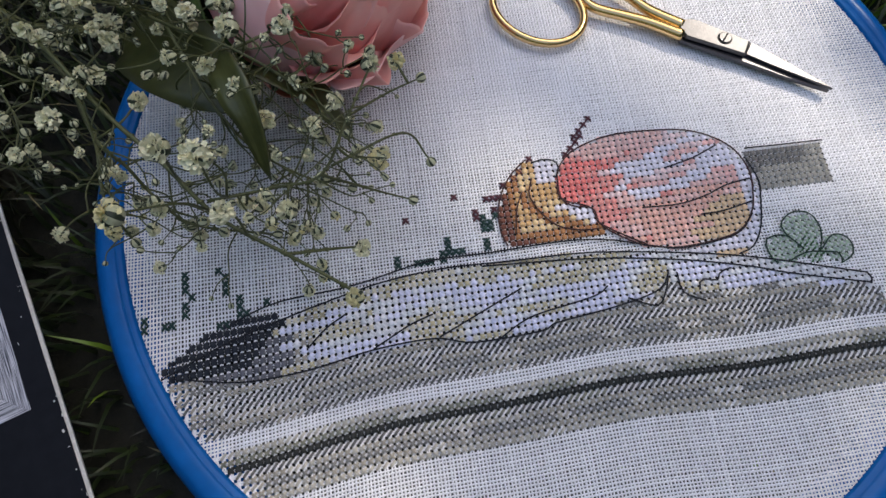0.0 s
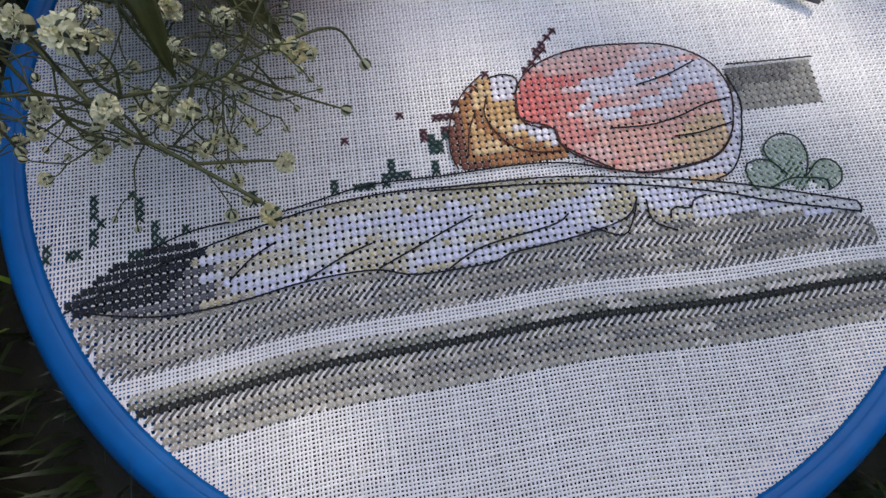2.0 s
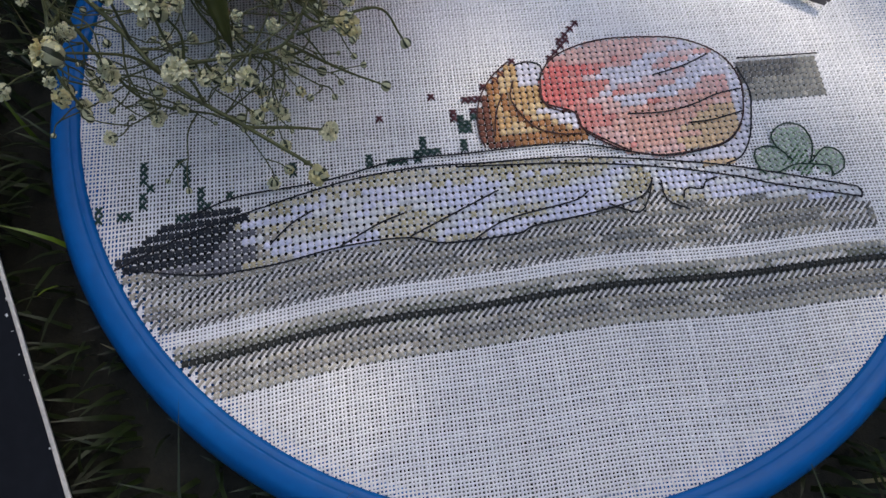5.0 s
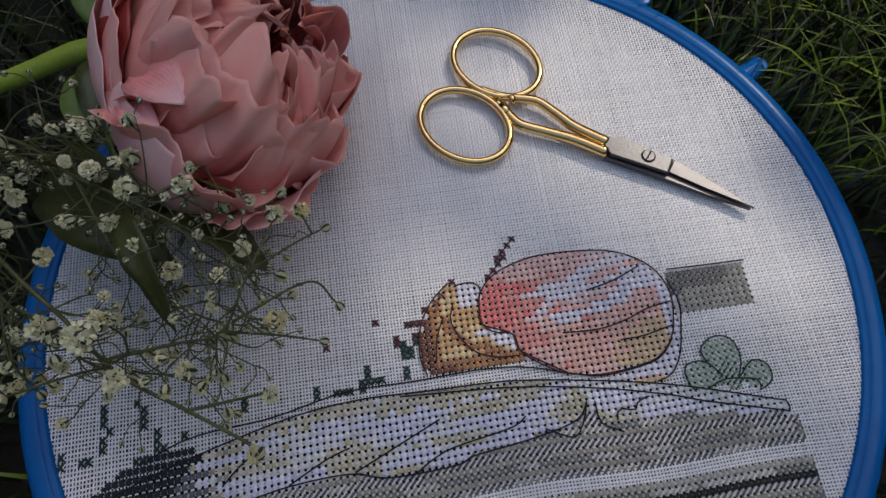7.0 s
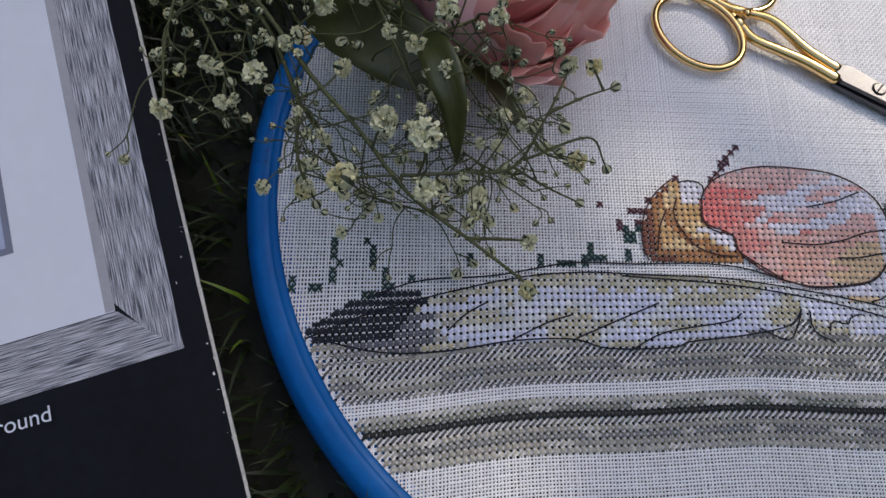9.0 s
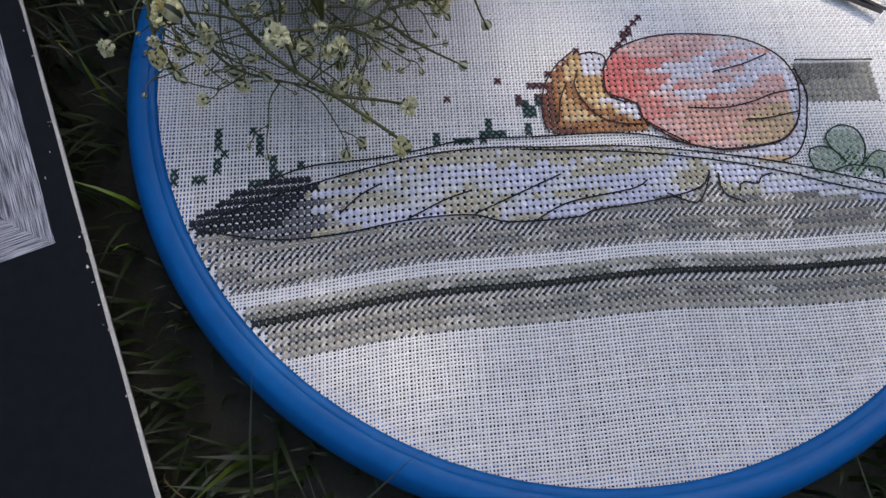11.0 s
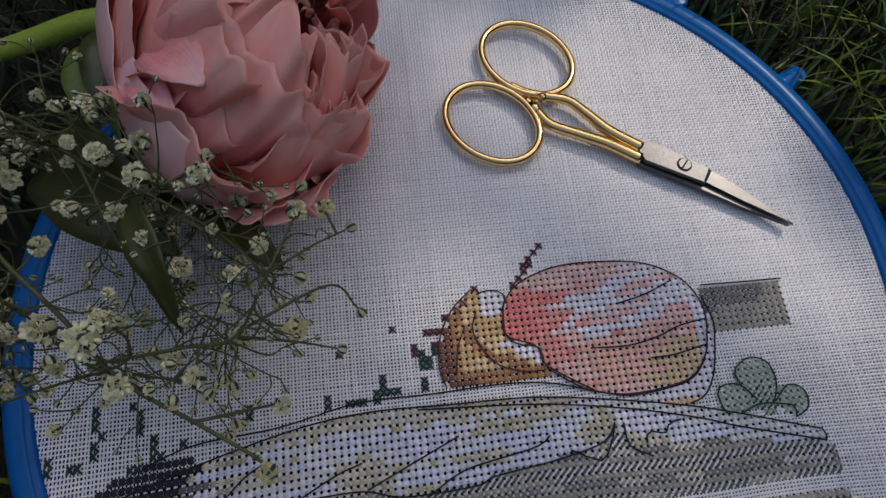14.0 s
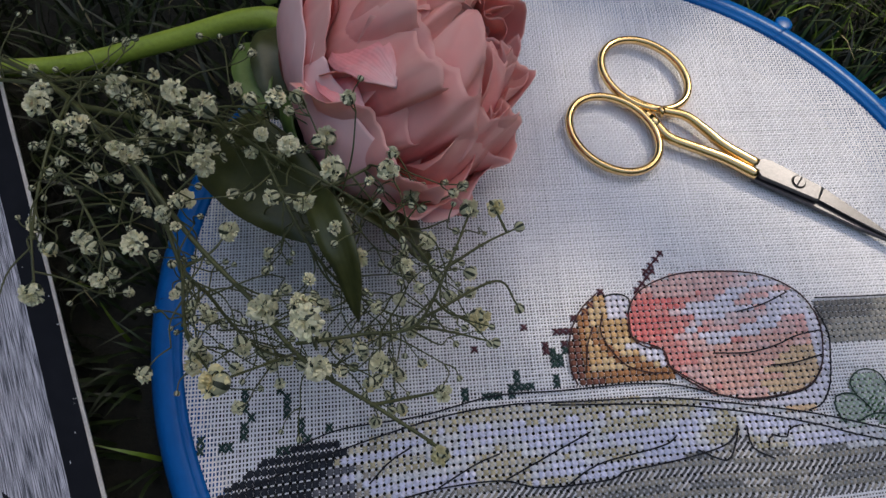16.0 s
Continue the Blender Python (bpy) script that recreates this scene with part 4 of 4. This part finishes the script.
def calyx_mesh(size):
    """The cup under a blossom: five green ribs with pale gaps between them."""
    verts, faces, slots = [], [], []
    prof = [(0.08, -0.70), (0.44, -0.56), (0.66, -0.22), (0.70, 0.15), (0.58, 0.46), (0.30, 0.62)]
    n = 25
    for r, z in prof:
        for k in range(n):
            w = 2 * math.pi * k / n
            rib = 1.08 if k % 5 < 2 else 1.0
            verts.append((size * r * rib * math.cos(w), size * r * rib * math.sin(w), size * z))
    for j in range(len(prof) - 1):
        for k in range(n):
            faces.append((j * n + k, j * n + (k + 1) % n, j * n + n + (k + 1) % n, j * n + n + k))
            slots.append(0 if k % 5 < 2 else 1)
    me = bpy.data.meshes.new("calyx")
    me.from_pydata(verts, [], faces)
    me.materials.append(CALYX)
    me.materials.append(mat("calyx_pale", (0.46, 0.46, 0.29), 0.7, 0.2, 200))
    me.polygons.foreach_set("material_index", slots)
    me.polygons.foreach_set("use_smooth", [True] * len(faces))
    return me


BLOSSOMS = []
for n in range(8):
    me = blossom_mesh(40 + n, 0.0027 if n < 6 else 0.0024, (58, 64, 50, 60, 44, 52, 36, 40)[n])
    me.materials.append(GYP_WHITE[1 if n in (4, 6) else 0])
    BLOSSOMS.append(me)
CUP, BUD = calyx_mesh(0.0026), calyx_mesh(0.0019)
flower_rnd = random.Random(77)


def set_flower(sprig, p, way, bloom=True, size=1.0, yellow=False):
    m = Matrix.Translation(p) @ Vector(way).to_track_quat("Z", "Y").to_matrix().to_4x4() @ Matrix.Rotation(flower_rnd.uniform(0, 6), 4, "Z") @ Matrix.Scale(size, 4)
    if bloom:
        ob = new("blossom", BLOSSOMS[4 if yellow else flower_rnd.choice((0, 1, 2, 3, 5, 6, 7))])
        ob.parent, ob.matrix_basis = sprig, m
        cup = new("calyx", CUP)
        cup.parent, cup.matrix_basis = ob, Matrix.Translation((0, 0, -0.0003)) @ Matrix.Scale(0.90, 4)
    else:
        ob = new("bud", BUD)
        ob.parent, ob.matrix_basis = sprig, m


def above_cloth(p):
    low = CLOTH + 0.0035 if math.hypot(p.x, p.y) < 0.115 else GROUND + 0.012
    return Vector((p.x, p.y, max(p.z, low)))


def gypsophila(label, stems, heads, fill, seed):
    """A branching sprig. stems: main lines; heads: chief blossoms (x, y, z, size, yellow); fill: how many small side twigs."""
    rnd = random.Random(seed)
    sprig = thing("gypsophila_sprig", label, "flower", "sprigs of baby's breath")
    nodes, ends = [], []
    verts, faces = [], []
    for pts, r0, r1 in stems:
        line = smooth_line([Vector(p) / 1000 for p in pts], 7)
        tube(line, r0, r1, 6, into=(verts, faces))
        nodes += line[2:]
        ends.append((line[-1], (line[-1] - line[-3]).normalized()))
        for q in line[6::9]:
            tube([q - Vector((0.0006, 0, 0)), q, q + Vector((0.0006, 0, 0))], r1 * 1.5, r1 * 1.7, 6, into=(verts, faces))
    mesh("stem", verts, faces, TWIG, sprig)
    verts, faces = [], []

    def twig(a, b, sag, r=0.0002):
        mid = a.lerp(b, 0.5) + Vector((rnd.uniform(-1, 1), rnd.uniform(-1, 1), sag)) * (0.18 * (b - a).length)
        tube(smooth_line([a, mid, b], 5), r * 1.25, r * 0.8, 5, into=(verts, faces))
        return (b - mid).normalized()
    for q, d in ends:
        if not any((Vector(h[:3]) / 1000 - q).length < 0.004 for h in heads):
            set_flower(sprig, q + d * 0.0012, d, False, 0.85)
    for x, y, z, size, yellow in heads:
        b = Vector((x, y, z)) / 1000
        a = min(nodes, key=lambda q: (q - b).length + 0.004 * rnd.random())
        way = twig(a, b, 0.3, 0.00026)
        way = (way * 0.5 + Vector((rnd.uniform(-0.8, 0.8), rnd.uniform(-1, 0.5), rnd.uniform(0.1, 1.0)))).normalized()
        set_flower(sprig, b, way, True, size, yellow)
    for k in range(fill):
        a = rnd.choice(nodes)
        if a.x > -0.036 or a.y < -0.027 or (a.x > -0.050 or a.x > -0.084 and a.y > 0.012) and rnd.random() < 0.55:
            continue
        d = Vector((rnd.uniform(-0.5, 1.0), rnd.uniform(-1.0, 0.7), rnd.uniform(-0.9, 0.5))).normalized()
        b = above_cloth(a + d * rnd.uniform(0.006, 0.017))
        twig(a, b, 0.1, 0.00018)
        for q in range(rnd.choice((1, 2, 2, 3))):
            e = (d + Vector((rnd.uniform(-1, 1), rnd.uniform(-1, 1), rnd.uniform(-0.5, 0.8)))).normalized()
            c = above_cloth(b + e * rnd.uniform(0.003, 0.008))
            way = twig(b, c, 0.1, 0.00014)
            bloom = rnd.random() < 0.36
            set_flower(sprig, c, (way + Vector((0, 0, -0.1))).normalized(), bloom, rnd.uniform(0.5, 0.85) if bloom else rnd.uniform(0.36, 0.62))
    tagged(mesh("twig", verts, faces, TWIG, sprig), kind="stuff")


gypsophila("white baby's breath sprig with forked green twigs reaching over the linen",
           [([(-165, 50, 45), (-135, 32, 60), (-110, 11, 70), (-92, -7, 68), (-80, -17, 66), (-68, -28, 63), (-54, -35, 60), (-44, -40, 58), (-39.6, -42.6, 57.5)], 0.00062, 0.00034),
            ([(-70, -25, 64), (-57, -22, 64), (-47, -20, 66), (-42, -10, 70), (-38, 3, 69)], 0.00042, 0.00024), ([(-47, -20, 66), (-38, -18, 55), (-30, -18, 50)], 0.00036, 0.00022),
            ([(-45, -18, 66), (-31, -8, 62), (-25.5, -11, 56.5)], 0.00036, 0.00022), ([(-42, -9, 70), (-34, -2, 68), (-28, 2, 67)], 0.00034, 0.0002),
            ([(-54, -35, 60), (-46, -32, 55), (-40, -29.5, 50)], 0.0004, 0.00026)],
           [(-38, 5, 68.5, 1.0, 0), (-32.5, 6.2, 68, 0.9, 1), (-35, -19, 71, 1.1, 1), (-39.8, -43.4, 57.5, 0.95, 1), (-40, -30, 50.5, 0.95, 0), (-65, -26, 85, 1.35, 0), (-72.5, -24, 84, 1.25, 0), (-61, -24, 60, 0.9, 0),
            (-78, -37, 85, 1.25, 1), (-64, -31, 72, 1.1, 0), (-48, -18, 60, 0.9, 0), (-53, -28, 66, 1.0, 0), (-68, -20, 74, 1.1, 0)], 66, 5)
gypsophila("dense white baby's breath sprig with buds beside the peony",
           [([(-165, 48, 40), (-128, 38, 52), (-100, 26, 64), (-82, 14, 70), (-66, 6, 72), (-52, 0, 66), (-44, -6, 60)], 0.0006, 0.00026), ([(-100, 26, 64), (-90, 25, 68), (-80, 21, 74)], 0.0004, 0.00024),
            ([(-82, 14, 70), (-72, -2, 66), (-64, -10, 60), (-54, -14, 54), (-44, -15, 50)], 0.0004, 0.00022), ([(-66, 6, 72), (-58, 13, 70), (-52, 20, 69)], 0.0004, 0.00026)],
           [(-65, 6, 79, 1.2, 0), (-55, 8, 77, 1.15, 0), (-53, 21, 69, 0.95, 0), (-79, 22, 77, 1.0, 0), (-81, 3, 57, 0.9, 0), (-89, 13, 86, 1.2, 0), (-98, 15, 74, 1.1, 0), (-75, 12, 76, 1.0, 0), (-46, 0, 62, 0.9, 0), (-50, 8, 66, 0.9, 0),
            (-68, 16, 74, 1.0, 0), (-60, -6, 64, 1.0, 0), (-71, 2, 72, 1.0, 0), (-62, 12, 66, 0.9, 0)], 135, 9)
gypsophila("loose white baby's breath sprig hanging over the hoop's rim",
           [([(-168, 46, 38), (-140, 34, 56), (-121, 20, 70), (-104, 4, 66), (-94, -12, 66), (-89, -16, 62), (-85, -20, 55), (-78, -24, 49), (-61, -25, 46)], 0.00056, 0.00026), ([(-123, 22, 71), (-122, 7, 74), (-122, -8, 71), (-120, -19, 68)], 0.0004, 0.00024),
            ([(-122, 7, 73), (-116, 0, 69), (-109, -10, 67)], 0.00036, 0.00024), ([(-140, 34, 56), (-117, 30, 68), (-98, 22, 76)], 0.00045, 0.0003), ([(-94, -12, 66), (-92, -24, 62), (-88, -30, 56)], 0.0004, 0.00026)],
           [(-126, 17, 75, 1.2, 0), (-120, -20, 68, 1.05, 0), (-114, -8, 68, 0.95, 0), (-104, -8, 67, 1.15, 0), (-109, -16, 67, 0.75, 0), (-107, -14, 66, 0.6, 0), (-117, 13, 76, 1.2, 0), (-99, 21, 78, 1.1, 0), (-108, 10, 70, 1.0, 0),
            (-112, 24, 74, 1.2, 0), (-90, -30, 60, 0.9, 1), (-96, 2, 68, 1.0, 0), (-132, 26, 66, 1.1, 0), (-104, 17, 72, 1.0, 0), (-92, 8, 72, 1.0, 0), (-86, -4, 68, 1.0, 0)], 92, 13)


# ---- pattern sheet ----
def pattern_sheet():
    """The dark printed card beside the hoop; n runs across it to its near edge, u along that edge."""
    sheet = thing("pattern_sheet", "dark printed pattern card showing a weathered grey picture frame", "pattern sheet")
    n, u = Vector((0.8947, 0.4458, 0.0267)), Vector((-0.4466, 0.8932, 0.0528))
    up = n.cross(u).normalized()
    origin = Vector((-0.1268, -0.0228, 0.0387))
    sheet.matrix_basis = Matrix((n.normalized(), u.normalized(), up)).transposed().to_4x4()
    sheet.location = origin

    def curl(x, y):
        return -0.0008 * math.sin((y + 0.02) * 16) + 0.0006 * math.sin(x * 40)

    def panel(name, x0, x1, y0, y1, z, m, label="", cut=None):
        nx, ny = 8, 24
        verts = []
        for j in range(ny + 1):
            for i in range(nx + 1):
                y = y0 + (y1 - y0) * j / ny
                a, b = (x0, x1) if cut is None else cut(y)
                x = a + (b - a) * i / nx
                verts.append((x, y, z + curl(x, y)))
        faces = [(j * (nx + 1) + i, j * (nx + 1) + i + 1, (j + 1) * (nx + 1) + i + 1, (j + 1) * (nx + 1) + i) for j in range(ny) for i in range(nx)]
        return mesh(name, verts, faces, m, sheet, label)
    board = panel("backing", -0.19, 0.0004, -0.13, 0.14, -0.0006, PAPER_EDGE, "pale worn paper edge")
    s = board.modifiers.new("thickness", "SOLIDIFY")
    s.thickness, s.offset = 0.0007, -1
    rag = lambda y: (-0.19, -0.0003 + 0.00035 * noise.noise((y * 160, 1, 0)))  # noqa: E731
    panel("cover", 0, 0, -0.13, 0.14, -0.0003, COVER, "dark blue-black glossy print", rag)
    # frame print: right bar, bottom bar with a mitred corner, mount, inner picture
    panel("frame_bar", 0, 0, -0.042, 0.14, -0.0001, WOOD_Y, "printed grey wood bar", lambda y: (-0.0193 + max(0.0, -0.0290 - y) * 0.97, -0.0062))
    panel("frame_bar", 0, 0, -0.042, -0.0290, -0.00012, WOOD_X, "printed grey wood bar", lambda y: (-0.17, -0.0190 + max(0.0, -0.0290 - y) * 0.97))
    panel("mount", -0.17, -0.0195, -0.0288, 0.14, -0.0001, MOUNT, "white printed mount")
    panel("printed_shade", -0.0216, -0.0193, -0.0286, 0.14, 0.0, PRINT_SHADE)
    panel("printed_picture", -0.17, -0.0392, -0.0079, 0.12, 0.00004, PRINT_EDGE)
    panel("printed_picture", -0.17, -0.0408, -0.0063, 0.12, 0.00012, PRINT_BLUE)
    text = bpy.data.curves.new("word", "FONT")
    text.body, text.size, text.align_x = "round", 0.0050, "RIGHT"
    word = new("word_curve", text)
    me = bpy.data.meshes.new_from_object(word)
    bpy.data.objects.remove(word)
    me.materials.clear()
    me.materials.append(PRINT_WHITE)
    letters = new("lettering", me)
    letters.parent = sheet
    letters["label"] = "white printed word"
    letters.matrix_basis = pose(-0.0364, -0.0489, 0.0003, 0, 0, -1)
    rnd = random.Random(4)
    verts, faces = [], []
    for k in range(26):
        y = rnd.uniform(-0.12, 0.12)
        x = rnd.choice((rnd.uniform(-0.0012, -0.0001), rnd.uniform(-0.0062, -0.0001)))
        b = len(verts)
        w, h = rnd.uniform(0.0001, 0.0005), rnd.uniform(0.0002, 0.0009)
        z = curl(x, y) + 0.00005
        verts += [(x, y, z), (x + w, y + h * 0.2, z), (x + w * 0.6, y + h, z), (x - w * 0.3, y + h * 0.7, z)]
        faces.append((b, b + 1, b + 2, b + 3))
    tagged(mesh("chipped_print", verts, faces, PAPER_EDGE, sheet, "pale chips in the dark print"), kind="stuff")


pattern_sheet()


# ---- striped ribbon end under the flowers ----
def ribbon():
    rib = thing("ribbon", "short black and white striped ribbon end under the bouquet", "ribbon")
    black, white = mat("ribbon_black", (0.02, 0.02, 0.03), 0.5), mat("ribbon_white", (0.72, 0.73, 0.76), 0.5)
    line = smooth_line([(-0.094, 0.036, 0.0345), (-0.086, 0.0335, 0.036), (-0.078, 0.031, 0.0345), (-0.0725, 0.029, 0.0325)], 6)
    verts, faces, slots = [], [], []
    for i, p in enumerate(line):
        for k in range(5):
            verts.append(p + Vector((0.1, 0.95, 0.2)) * ((k - 2) * 0.0014) + Vector((0, 0, 0.0004 * math.sin(i))))
    for i in range(len(line) - 1):
        for k in range(4):
            a = i * 5 + k
            faces.append((a, a + 1, a + 6, a + 5))
            slots.append((i // 2 + k) % 2)
    thicken(mesh("band", verts, faces, [black, white], rib, slots=slots), 0.0003)


ribbon()
